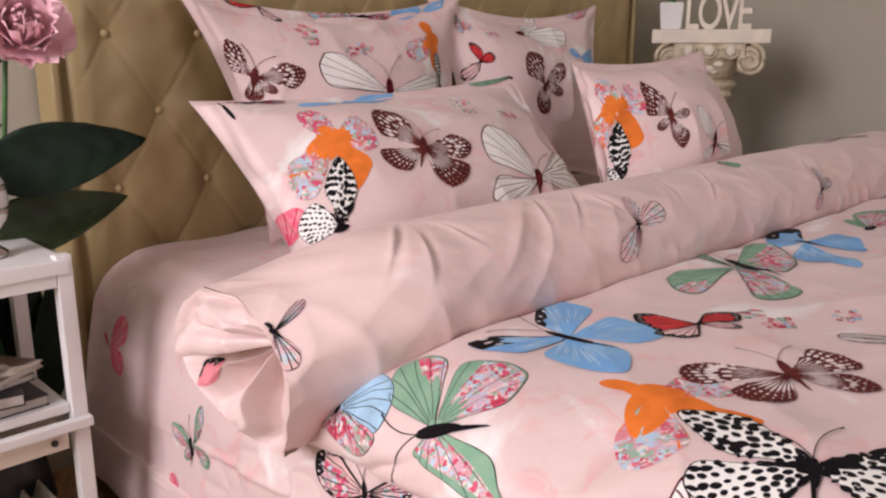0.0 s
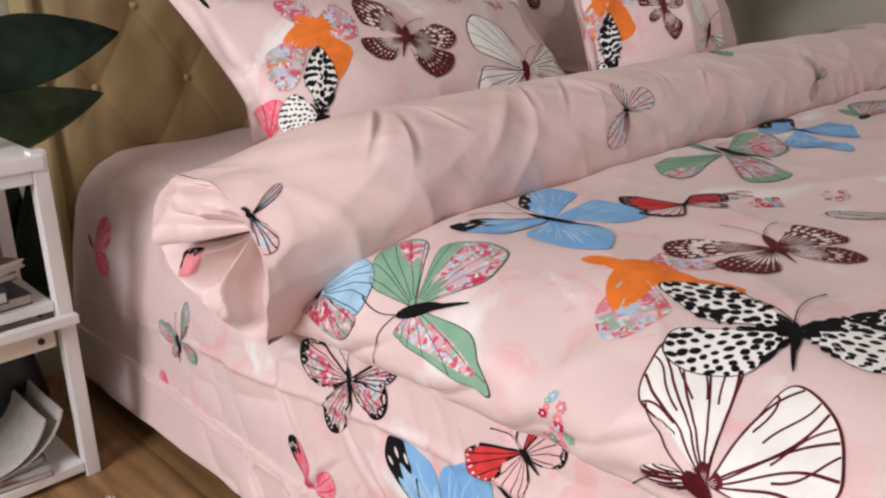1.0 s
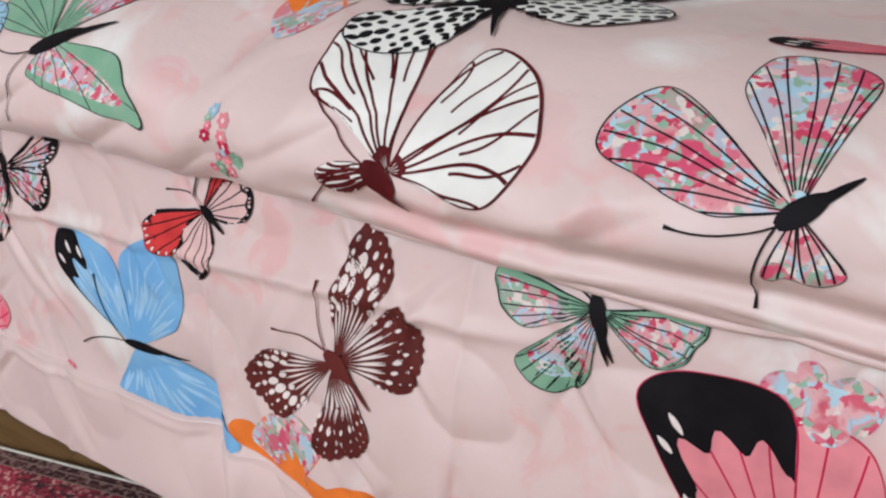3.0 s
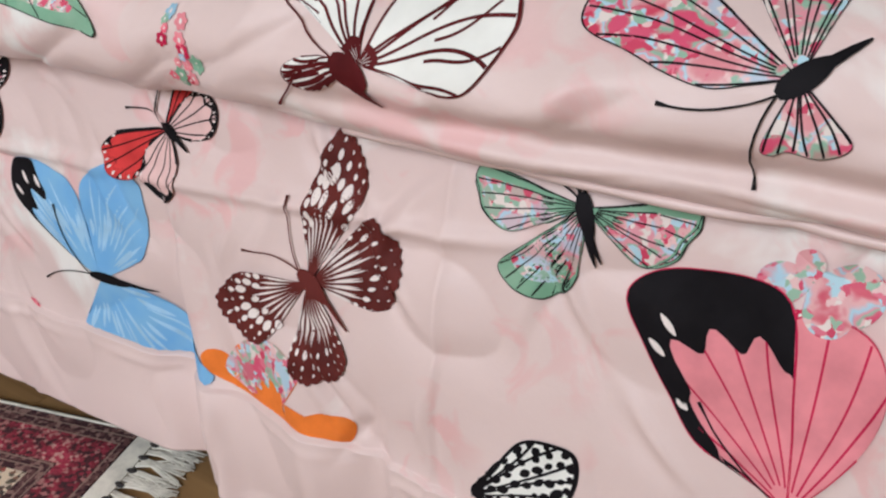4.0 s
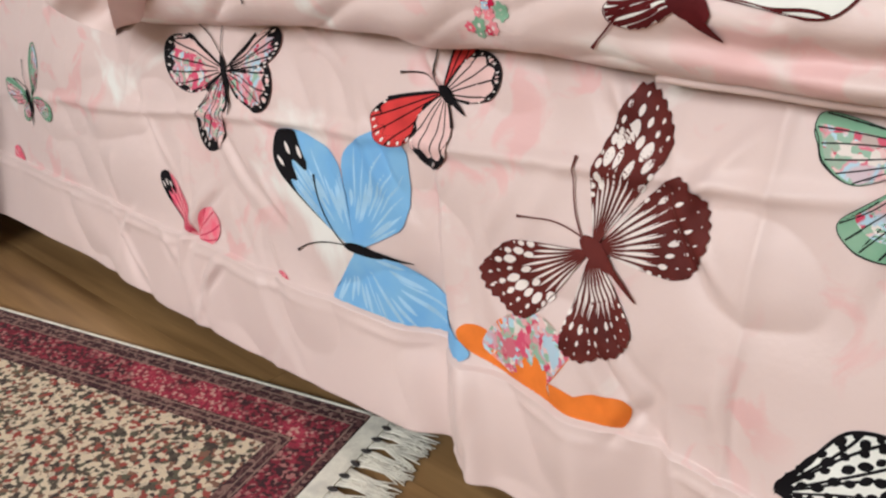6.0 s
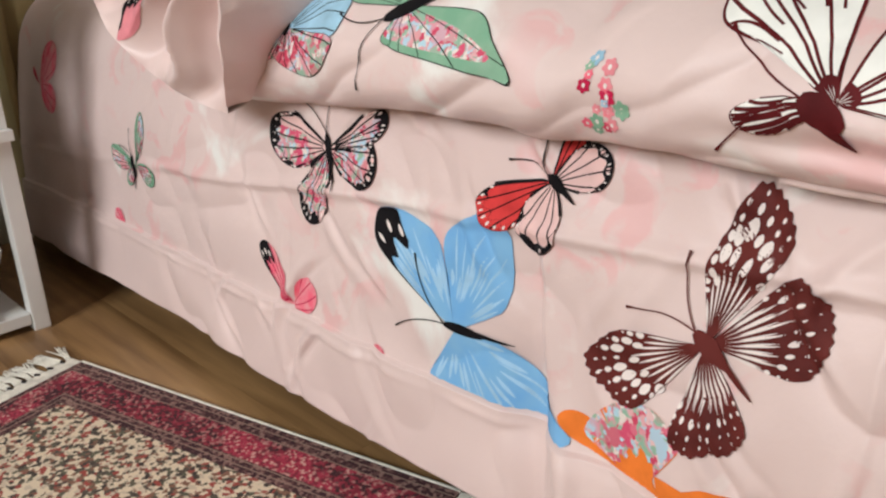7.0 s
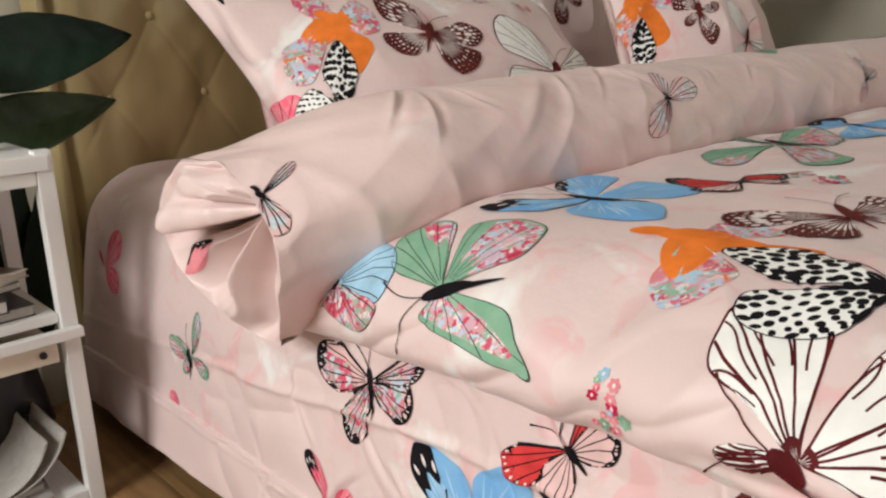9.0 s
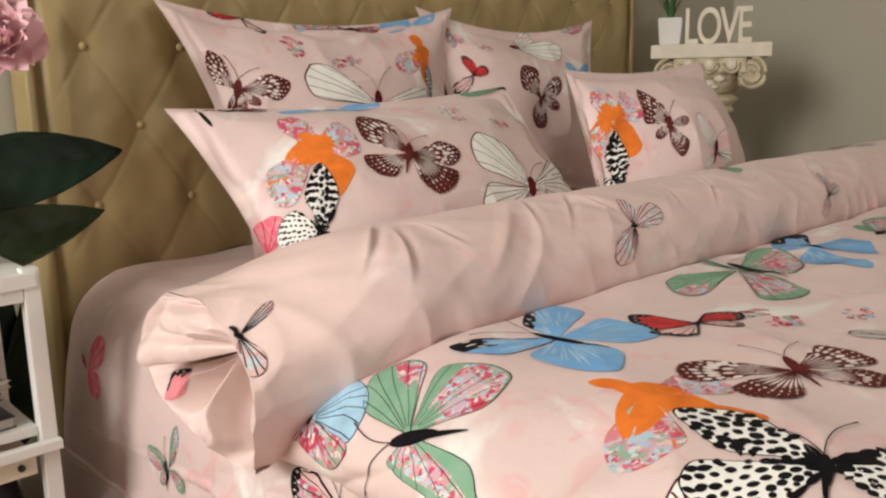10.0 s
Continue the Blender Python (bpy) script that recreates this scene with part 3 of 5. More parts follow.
PRINT_ON = {"sheet": bed_sheet, "duvet": quilt, "roll": quilt, "roll_end": quilt}
for key, text in (("back_a", "pink butterfly pillow with flanged edges leaning on the headboard"), ("back_b", "pink butterfly pillow with flanged edges leaning on the headboard"), ("front_a", "plump pink butterfly pillow lying against another pillow"), ("front_b", "plump pink butterfly pillow lying against another pillow")):
    m, w, h, puff, seed, ear, taper = PILLOWS[key]
    p = tagged(new("pillow"), text, "pillow", "pillows on the bed")
    us, vs = np.linspace(-w / 2, w / 2, 130), np.linspace(-h / 2, h / 2, 90)
    cloth("front", SURF[key], us, vs, M_COTTON, p)
    back = pillow_front(np.array(m) @ np.diag([1, 1, -1, 1]), w, h, puff * 0.3, seed, ear, taper)
    cloth("back", lambda u, v, back=back, m=np.array(m): back(u, v) - 0.002 * m[:3, 2], us[::2], vs[::2], M_COTTON, p)
    PRINT_ON[key] = p

# ---------- butterflies printed on the cloth ----------
# base, outer, edge, edge width, veins, vein colour, streaks, spots, dots in the edge, body
STYLE = {
    "brown": dict(base="brown", edge=None, vein=None, n=9, sw=0.72, streak="cream", spot="cream", body="brown", scallop=0.014),
    "blue": dict(base="blue", edge=None, vein=None, n=8, streak="skyblue", thin=True, body="black", bw=0.55),
    "white_black": dict(base="blush", patch="floral", edge="black", ew=0.15, vein="black", vw=0.0010, n=6, dot="cream", body="black", bw=0.7),
    "monarch": dict(base="red", edge="black", ew=0.15, vein="black", vw=0.0008, n=5, dot="cream", body="black"),
    "green": dict(base="green", patch="floral", edge="black", ew=0.0065, vein="black", vw=0.00055, n=7, body="black"),
    "maroon": dict(base="ivory", edge="maroon", ew=0.016, vein="maroon", vw=0.0014, n=6, fork=True, root=0.13, body="maroon", bw=1.1),
    "whiteline": dict(base="ivory", edge="maroon", ew=0.013, vein="maroon", vw=0.0009, n=6, body="maroon"),
    "leopard": dict(base="ivory", edge="black", ew=0.010, vein=None, n=8, leopard=True, body="black", bw=0.55),
    "zebra": dict(base="ivory", edge="black", ew=0.03, vein="black", vw=0.0012, n=8, leopard=True, body=None),
    "tipped": dict(base="rosepink", edge=None, vein=None, n=5, body=None),
    "orange": dict(base="orange", edge=None, vein=None, n=5, body=None),
    "bigpink": dict(base="rosepink", edge="crimson", ew=0.010, vein="crimson", vw=0.0008, n=6, tip=-0.85, body="black"),
    "floral": dict(base="floral", edge="black", ew=0.008, vein="black", vw=0.0007, n=8, body="black"),
    "pinklet": dict(base="rosered", edge=None, vein="crimson", vw=0.0009, n=5, body=None),
    "lineart": dict(base="blush", patch="faded", edge="black", ew=0.016, vein="black", vw=0.0009, n=6, body="black"),
    "bluepatch": dict(base="blue", edge=None, vein=None, n=5, streak="skyblue", thin=True, body=None),
    "cluster": dict(base="floral", body=None),
    "posy": dict(base="floral", body=None),
    "stroke": dict(base="black", body=None),
}
prints_made, order = 0, {}


class Ink:
    """Flat shapes in cloth metres, gathered and then laid on the cloth."""

    def __init__(self):
        self.p, self.f, self.m, self.n = [], [], [], 0

    def grid(self, u, v, layer, ink):
        a, b = u.shape
        idx = np.arange(a * b).reshape(a, b) + self.n
        f = np.stack([idx[:-1, :-1], idx[1:, :-1], idx[1:, 1:], idx[:-1, 1:]], -1).reshape(-1, 4)
        self.p.append(np.stack([u, v, np.full(u.shape, float(layer))], -1).reshape(-1, 3))
        self.f += f.tolist()
        self.m += [ink] * len(f)
        self.n += a * b

    def lens(self, x0, y0, x1, y1, w, layer, ink, k=9, power=0.6, tail=0.0):
        """A leaf-shaped mark from one point to another."""
        l = math.hypot(x1 - x0, y1 - y0) or 1e-6
        t = np.linspace(0, 1, max(k, int(l / 0.004) + 2))
        half = w * np.sin(np.pi * np.clip(t, 0.02, 0.98) ** (1 + tail)) ** power
        dx, dy = x1 - x0, y1 - y0
        s = np.array([-1.0, 0.0, 1.0])
        u = x0 + dx * t[:, None] + (-dy / l) * half[:, None] * s
        v = y0 + dy * t[:, None] + (dx / l) * half[:, None] * s
        self.grid(u, v, layer, ink)

    def line(self, us, vs, w, layer, ink):
        du, dv = np.gradient(us), np.gradient(vs)
        l = np.hypot(du, dv) + 1e-9
        s = np.array([-1.0, 1.0])
        self.grid(us[:, None] - (dv / l)[:, None] * w[:, None] * s, vs[:, None] + (du / l)[:, None] * w[:, None] * s, layer, ink)


def outline(shoulders, n):
    """A wing's rim in its own frame, tip at (1, 0), from the trailing shoulder round the tip to the leading one."""
    d1, r1, d2, r2 = shoulders
    p1 = np.array([math.cos(radians(d1)), math.sin(radians(d1))]) * r1
    p2 = np.array([math.cos(radians(d2)), math.sin(radians(d2))]) * r2
    tip = np.array([1.0, 0.0])
    mid1, mid2 = (p1 + tip) / 2, (p2 + tip) / 2
    q = [0.03 * p2, 0.5 * p2 + 0.03 * (p2 - tip), p2, mid2 * (1 + 0.06 + 0.10 * np.linalg.norm(p2 - tip)), tip, mid1 * (1 + 0.05 + 0.10 * np.linalg.norm(p1 - tip)), p1, 0.5 * p1 + 0.02 * (p1 - tip), 0.03 * p1]
    line = Section(q, 240)
    x, y = line(np.linspace(0, line.length, 8 * n))
    # even steps by the angle seen from the root, so that the marks fan out
    turn = np.abs(np.diff(np.unwrap(np.arctan2(y, x)))) + 0.35 * np.hypot(np.diff(x), np.diff(y)) * np.hypot(x, y)[1:] ** 2
    s = np.concatenate([[0], np.cumsum(turn)])
    k = np.linspace(0, s[-1], n)
    return np.interp(k, s, x), np.interp(k, s, y)


def wing(ink, cu, cv, kind, angle, length, half, st, rnd, lead, shoulders=None):
    """One wing: a fan about its root. angle and half in degrees; lead: +1 when its front edge turns anticlockwise.
    shoulders: the degrees from the tip and the share of the length of the leading and of the trailing shoulder."""
    shape = "f" if kind[0] == "f" else "h"
    mark = kind[1:]
    fine = np.linspace(-1, 1, 61)
    peak = 0.42 if shape == "f" else 0.0
    bow = np.where(fine < peak, (peak - fine) / (1 + peak) * 1.36, (fine - peak) / (1 - peak) * (1.0 if shape == "f" else 1.36))
    rho = np.cos(bow) ** (0.62 if shape == "f" else 0.55)
    rho = rho * (1 + st.get("scallop", 0.0) * np.cos(fine * math.pi * st.get("n", 6)) + 0.004 * np.sin(fine * 9 + rnd.uniform(0, 6)))
    half *= 1.12 if shape == "f" else 1.18
    half = radians(half)

    if shoulders:
        half = radians(abs(shoulders[0]) + abs(shoulders[2])) / 2
        ox, oy = outline(shoulders, 121)
        wave = 1 + st.get("scallop", 0.0) * np.cos(np.linspace(-1, 1, 121) * math.pi * st.get("n", 6) * 1.5)
        ca, sa = math.cos(radians(angle)) * length, math.sin(radians(angle)) * length
        rim_u, rim_v, wide = (ox * ca - oy * sa) * wave, (ox * sa + oy * ca) * wave, np.linspace(-1, 1, 121)

    def at(r, f):
        """Cloth place from the share of the radius and of the half angle."""
        f = np.asarray(f, float)
        r = np.asarray(r, float)
        if shoulders:
            return cu + r * np.interp(f, wide, rim_u), cv + r * np.interp(f, wide, rim_v)
        spread = half * (1.16 - 0.22 * r) * f
        a = radians(angle) + lead * (spread - half * 0.9 * peak)
        d = length * r * np.interp(f, fine, rho)
        return cu + d * np.cos(a), cv + d * np.sin(a)

    def region(r0, r1, f0, f1, layer, colour, nr=6, nf=14, wob=0.0):
        nr, nf = max(nr, int(length * (r1 - r0) / 0.0036) + 2), max(nf, int(length * half * (f1 - f0) / 0.0036))
        f = np.linspace(f0, f1, nf)
        lo = r0 + wob * np.cos(f * 17 + rnd.uniform(0, 6)) if wob else np.full(nf, float(r0))
        r = lo[None, :] + (r1 - lo[None, :]) * np.linspace(0, 1, nr)[:, None]
        u, v = at(r, np.broadcast_to(f, r.shape))
        ink.grid(u, v, layer, colour)

    base, n = st["base"], st.get("n", 6)
    if mark == "p":
        base = "blush"
    if mark == "f":
        base = "orange"
    if mark == "b":
        base = "lightblue"
    region(0.02, 1, -1, 1, 0, base, 20, 57)
    if st.get("patch") and mark not in ("g", "f"):
        region(0.34 if shape == "f" else 0.12, 0.97 if shape == "f" else 0.84, -0.9, 0.50 if shape == "f" else 0.7, 1, st["patch"], 7, 20, 0.06)
    elif mark == "f":
        region(0.42, 1.0, -1, 1, 1, "floral", 6, 24, 0.04)
    elif mark == "g":
        region(0.62, 0.97, -0.85, -0.2, 1, "floral", 4, 8, 0.08)
    rays = np.linspace(-1, 1, n + 1)
    mid = (rays[:-1] + rays[1:]) / 2
    if st.get("streak"):
        thin = st.get("thin")
        for f in np.concatenate([mid, rays[1:-1]]) if thin else mid:
            if thin:
                a0 = rnd.uniform(0.2, 0.5)
                u0, v0 = at(a0, f * 0.9)
                u1, v1 = at(rnd.uniform(a0 + 0.15, 0.95), f * 0.9 + rnd.uniform(-0.06, 0.06))
                ink.lens(u0, v0, u1, v1, length * rnd.uniform(0.006, 0.016), 1, st["streak"])
            else:
                end = 0.58 if shape == "f" else 0.66
                u0, v0 = at(0.14 + 0.05 * rnd.random(), f * 0.93)
                u1, v1 = at(end + 0.05 * rnd.uniform(-1, 1), f * 0.93)
                ink.lens(u0, v0, u1, v1, length * half / n * 0.25 * st.get("sw", 1.0), 1, st["streak"], 8, 0.8, 0.6)
                if shape == "h":
                    u0, v0 = at(0.30, f * 0.93 + 0.5 / n)
                    u1, v1 = at(0.60, f * 0.93 + 0.5 / n)
                    ink.lens(u0, v0, u1, v1, length * half / n * 0.12, 1, st["streak"], 6)
    if st.get("spot"):
        for row, size in ((0.72, 0.032), (0.84, 0.020), (0.93, 0.011)):
            for f in mid:
                k = size * rnd.uniform(0.45, 1.3) * (1.15 if shape == "f" else 0.75)
                u0, v0 = at(row - k * 1.6, f * 0.93)
                u1, v1 = at(row + k * 1.6, f * 0.93)
                ink.lens(u0, v0, u1, v1, length * k * 0.8, 1, st["spot"], 6, 0.5)
        if shape == "f":
            for f in (-0.3, 0.1, 0.5):
                u0, v0 = at(0.52, f)
                u1, v1 = at(0.62, f)
                ink.lens(u0, v0, u1, v1, length * 0.022, 1, st["spot"], 6, 0.5)
    if st.get("leopard"):
        for i, row in enumerate((0.22, 0.33, 0.44, 0.55, 0.66, 0.76, 0.86, 0.95)):
            for f in np.linspace(-0.92, 0.92, 4 + i) + (0.05 if i % 2 else -0.06):
                k = rnd.uniform(0.030, 0.052)
                u0, v0 = at(row - k, f + rnd.uniform(-0.05, 0.05))
                u1, v1 = at(min(0.99, row + k), f + rnd.uniform(-0.05, 0.05))
                ink.lens(u0, v0, u1, v1, length * k * 0.70, 1, "black", 6, 0.5)
        region(0.02, 0.16, -1, 1, 1, "black", 3, 9, 0.03)
    if st.get("vein"):
        vw = st["vw"]
        r = np.linspace(0.10, 0.98, 40)
        for f in rays[1:-1]:
            bend = (0.26 if st.get("fork") else 0.10) * rnd.uniform(-1, 1)
            u, v = at(r, f + bend * np.sin(r * math.pi))
            ink.line(u, v, vw * (0.65 + 0.25 * r), 2, st["vein"])
        if st.get("fork"):
            for f in mid:
                rr = np.linspace(0.5, 0.98, 20)
                u, v = at(rr, f - (0.98 - rr) * 1.4 / n + 0.05 * np.sin(rr * 9 + 6 * f))
                ink.line(u, v, vw * 0.7 * np.ones(20), 2, st["vein"])
    if st.get("root"):
        region(0.02, st["root"], -0.95, 0.95, 3, st["body"], 4, 16, 0.07)
    if mark == "t":
        region(0.70, 1.0, st.get("tip", 0.05) if shoulders else -0.1, 1.0, 3, "black", 5, 24, 0.05)
        region(0.35, 0.70, 0.82, 1.0, 3, "black", 4, 4)
        for f, row in ((0.12, 0.80), (0.34, 0.84), (0.62, 0.88)):
            u0, v0 = at(row - 0.05, f)
            u1, v1 = at(row + 0.05, f)
            ink.lens(u0, v0, u1, v1, length * 0.014, 4, "cream", 6)
    if st.get("edge"):
        ew = st["ew"]
        f = np.linspace(-1, 1, 61)
        r = np.stack([np.full(61, 1 - ew) + (0.25 * ew * np.cos(f * math.pi * n) if ew > 0.05 else 0), np.full(61, 1.0)])
        u, v = at(r, np.broadcast_to(f, r.shape))
        ink.grid(u, v, 2, st["edge"])
        band = length * (min(0.022, ew * 0.16) if ew > 0.05 else ew * 0.42)
        if shoulders:
            f = np.linspace(-1, 1, 121)
            u, v = at(np.full(121, 1.0), f)
            ink.line(u, v, np.full(121, band), 2, st["edge"])
        for side in () if shoulders else (-1, 1):
            rr = np.linspace(0.04, 1, 40)
            u, v = at(rr, np.full(40, float(side)))
            ink.line(u, v, band * (0.5 + 0.5 * rr), 2, st["edge"])
        if st.get("dot"):
            for k in np.linspace(-0.85, 0.9, 2 * n):
                u0, v0 = at(1 - ew * 0.7, k)
                u1, v1 = at(1 - ew * 0.3, k)
                ink.lens(u0, v0, u1, v1, length * 0.012, 3, st["dot"], 5)


def butterfly(style, on, cu, cv, *wings, head=None, tail=None):
    global prints_made
    prints_made += 1
    st = STYLE[style]
    rnd = np.random.RandomState(prints_made)
    ink = Ink()
    if style == "cluster":
        size = wings[0][2]
        for _ in range(16):
            a, d = rnd.uniform(0, 6.28), size * rnd.uniform(0.1, 1) ** 0.7
            pu, pv = cu + d * math.cos(a), cv + 0.6 * d * math.sin(a)
            k = size * rnd.uniform(0.10, 0.22)
            colour = ("crimson", "rosered", "lightblue", "rosepink", "green", "crimson")[rnd.randint(6)]
            for b in np.linspace(0, 3.14, 3, endpoint=False) + rnd.uniform(0, 1):
                ink.lens(pu - k * math.cos(b), pv - k * math.sin(b), pu + k * math.cos(b), pv + k * math.sin(b), k * 0.55, 0, colour, 6, 0.5)
            ink.lens(pu - k * 0.3, pv, pu + k * 0.3, pv, k * 0.25, 1, "cream", 5, 0.5)
    else:
        hd = radians(head[0]) if head else None
        base = 0
        for kind, ang, length, half, *shoulders in wings:
            lead = 1
            if hd is not None:
                lead = 1 if math.sin(hd - radians(ang)) > 0 else -1
            first = len(ink.p)
            wing(ink, cu, cv, kind, ang, length, half, st, rnd, lead, (half, *shoulders) if shoulders else None)
            for block in ink.p[first:]:
                block[:, 2] += base
            base += 0 if style == "orange" else 6
        size = max(w[2] for w in wings)
        if style == "orange":
            ink.lens(cu - 0.22 * size, cv, cu + 0.22 * size, cv, 0.20 * size, 0, "orange", 10, 0.5)
            for _, ang, length, *_ in wings:
                a = radians(ang)
                ink.lens(cu - 0.2 * length * math.cos(a), cv - 0.2 * length * math.sin(a), cu + 0.62 * length * math.cos(a), cv + 0.62 * length * math.sin(a), length * 0.20, 0, "orange", 8, 0.6)
        body = st.get("body")
        if body and (head or tail):
            ha, hl = head or (tail[0] + 180, size * 0.10)
            ta, tl = tail or (head[0] + 180, size * 0.3)
            hu, hv = cu + hl * math.cos(radians(ha)), cv + hl * math.sin(radians(ha))
            tu, tv = cu + tl * math.cos(radians(ta)), cv + tl * math.sin(radians(ta))
            ink.lens(hu, hv, tu, tv, size * 0.030 * st.get("bw", 1.0), base, body, 12, 0.5, -0.45)
            ink.lens(hu, hv, cu * 0.5 + tu * 0.5, cv * 0.5 + tv * 0.5, size * 0.060 * st.get("bw", 1.0), base, body, 12, 0.5, -0.2)
            if head:
                for side in (-1, 1):
                    t = np.linspace(0, 1, 9)
                    al = size * 0.48 * t
                    aa = radians(ha) + side * (0.30 + 0.35 * t)
                    ink.line(hu + al * np.cos(aa), hv + al * np.sin(aa), 0.0006 + 0.0006 * (t > 0.9), base, body)
        elif body:
            ink.lens(cu - size * 0.10, cv, cu + size * 0.10, cv, size * 0.045, base, body, 8)
    p = np.concatenate(ink.p)
    f = np.array(ink.f)
    inks = np.array([list(M_INK).index(k) for k in ink.m])
    u, v = p[:, 0], p[:, 1]
    if on == "sheet":  # the print ends at the hem band
        keep = (u[f] > FOLD + 0.001).all(1)
        f, inks = f[keep], inks[keep]
    elif on in PILLOWS:
        _, w, h = PILLOWS[on][:3]
        keep = ((np.abs(u[f]) < w / 2) & (np.abs(v[f]) < h / 2)).all(1)
        f, inks = f[keep], inks[keep]
    elif on == "duvet":
        keep = (u[f] > 0.021).all(1)
        f, inks = f[keep], inks[keep]
    elif on == "roll":
        keep = (u[f] > END + 0.001).all(1)
        f, inks = f[keep], inks[keep]
    s = SURF[on]
    e = 1e-3
    q = s(u, v)
    n = np.cross(s(u + e, v) - s(u - e, v), s(u, v + e) - s(u, v - e))
    n /= np.linalg.norm(n, axis=1)[:, None] + 1e-12
    order[on] = order.get(on, 0) + 1
    lift = 0.0006 + 0.00006 * p[:, 2] + 0.00012 * (order[on] % 8) + 0.0008 * (style == "leopard")
    q = q + n * lift[:, None]
    me = bpy.data.meshes.new("butterfly_print")
    me.from_pydata(q.tolist(), [], f.tolist())
    for m in M_INK.values():
        me.materials.append(m)
    me.polygons.foreach_set("material_index", inks.astype(np.int32))
    me.shade_smooth()
    ob = new("flower_print" if style in ("cluster", "posy") else "butterfly_print", me)
    ob.parent = PRINT_ON[on]
    ob["label"] = {"brown": "brown butterfly with cream spots", "blue": "sky-blue butterfly with black wing tips", "white_black": "black-edged white and floral butterfly", "monarch": "small red and black butterfly", "green": "green butterfly with rose pattern", "maroon": "large white butterfly with maroon veins", "whiteline": "white butterfly with maroon lines", "zebra": "black and white striped butterfly", "tipped": "salmon wing with a black tip", "leopard": "black and white leopard-spotted butterfly", "orange": "orange butterfly with floral wings", "bigpink": "large pink butterfly with black tips", "floral": "butterfly filled with roses", "pinklet": "small crimson pink butterfly", "lineart": "small grey line-drawn butterfly", "bluepatch": "blue wing at the edge", "cluster": "sprig of small pink flowers", "posy": "posy of pink, blue and green flowers", "stroke": "short black line at the corner"}[style]
    return ob


butterfly("white_black", "sheet", 0.290, 0.780, ("f", 86, 0.114, 26), ("h", 156, 0.098, 24), ("h", -98, 0.078, 38), ("f", -61, 0.095, 16), head=(23, 0.016), tail=(-164, 0.045))
butterfly("monarch", "sheet", 0.310, 0.488, ("f", -17, 0.051, 26), ("hp", -62, 0.056, 36), ("f", 116, 0.092, 22), ("hp", 164, 0.066, 34), head=(47, 0.008), tail=(-124, 0.026))
butterfly("green", "duvet", 0.136, 0.629, ("fg", 62, 0.138, 22, 0.64, -25, 0.81), ("f", -19, 0.118, 43, 0.86, -29, 0.67), ("h", -111, 0.141, 15, 0.64, -76, 0.26), head=(124, 0.022), tail=(-71, 0.067))
butterfly("floral", "duvet", 0.117, 0.796, ("hb", -58, 0.082, 50, 0.73, -40, 1.03), ("h", -130, 0.072, -80, 0.45, 30, 1.23), ("h", 132, 0.041, 30))
butterfly("blue", "duvet", 0.371, 0.623, ("ft", 52, 0.162, 32, 0.39, -28, 0.73), ("h", -51, 0.113, 53, 0.80, -24, 0.73), ("h", -118, 0.138, 24, 0.65, -46, 0.58), ("ft", 145, 0.132, -7, 0.63, 32, 0.66), head=(106, 0.034), tail=(-95, 0.077))
butterfly("monarch", "duvet", 0.510, 0.524, ("f", 102, 0.087, -17, 0.79, 54, 0.70), ("hp", -178, 0.065, -21, 1.06, 27, 0.71), ("f", -3, 0.084, 23, 0.71, -24, 0.70), ("hp", -58, 0.053, 24))
butterfly("green", "duvet", 0.835, 0.646, ("fg", 167, 0.149, -25, 0.61, 23, 1.09), ("h", -112, 0.149, 12, 0.50, -29, 1.18), ("f", -10, 0.154, 31, 1.31, -60, 0.52), ("fg", 64, 0.104, 10), head=(42, 0.058), tail=(-92, 0.083))
butterfly("blue", "duvet", 1.086, 0.640, ("ft", 49, 0.137, -21, 1.02, 112, 0.60), ("h", -59, 0.102, 58, 1.33, -21, 0.91), ("h", -134, 0.190, -31, 0.57, 8, 0.88), tail=(-82, 0.045))
butterfly("brown", "duvet", 0.442, 0.373, ("f", 126, 0.116, -14, 0.70, 22, 0.92), ("h", -171, 0.091, -26, 0.93, 24, 0.65), ("f", -21, 0.100, 31, 0.88, -14, 0.84), ("h", -71, 0.093, 25, 0.71, -15, 0.77), head=(48, 0.028), tail=(-121, 0.042))
butterfly("orange", "duvet", 0.291, 0.447, ("f", 104, 0.063, 16), ("hf", -30, 0.086, 38, 0.69, -16, 0.89), ("f", -82, 0.113, 14), ("hf", -160, 0.122, -19, 0.61, 32, 0.78))
butterfly("maroon", "duvet", 0.093, 0.260, ("h", 38, 0.138, 23, 0.69, -27, 0.85), ("h", -63, 0.101, 49, 1.04, -30, 0.71), ("f", 104, 0.063, 16), head=(90, 0.020), tail=(-154, 0.028))
butterfly("leopard", "duvet", 0.260, 0.262, ("f", 84, 0.149, -20, 0.67, 21, 0.55), ("h", 138, 0.116, -20, 0.85, 32, 0.60), ("f", -42, 0.165, 19, 0.69, -9, 0.59), ("h", -86, 0.122, 35, 0.75, -27, 0.59), head=(41, 0.012), tail=(-159, 0.056))
butterfly("floral", "duvet", 0.117, 0.022, ("f", 82, 0.113, -27, 0.92, 20, 0.40), ("h", 18, 0.111, 18, 0.72, -29, 0.80), ("h", -177, 0.034, -20, 1.04, 42, 1.17), head=(139, 0.012), tail=(-48, 0.033))
butterfly("maroon", "duvet", 0.680, 0.258, ("h", 174, 0.096, -24, 0.34, 12, 1.68), ("h", -163, 0.204, 30), ("f", -69, 0.070, 10), ("f", 116, 0.147, 14))
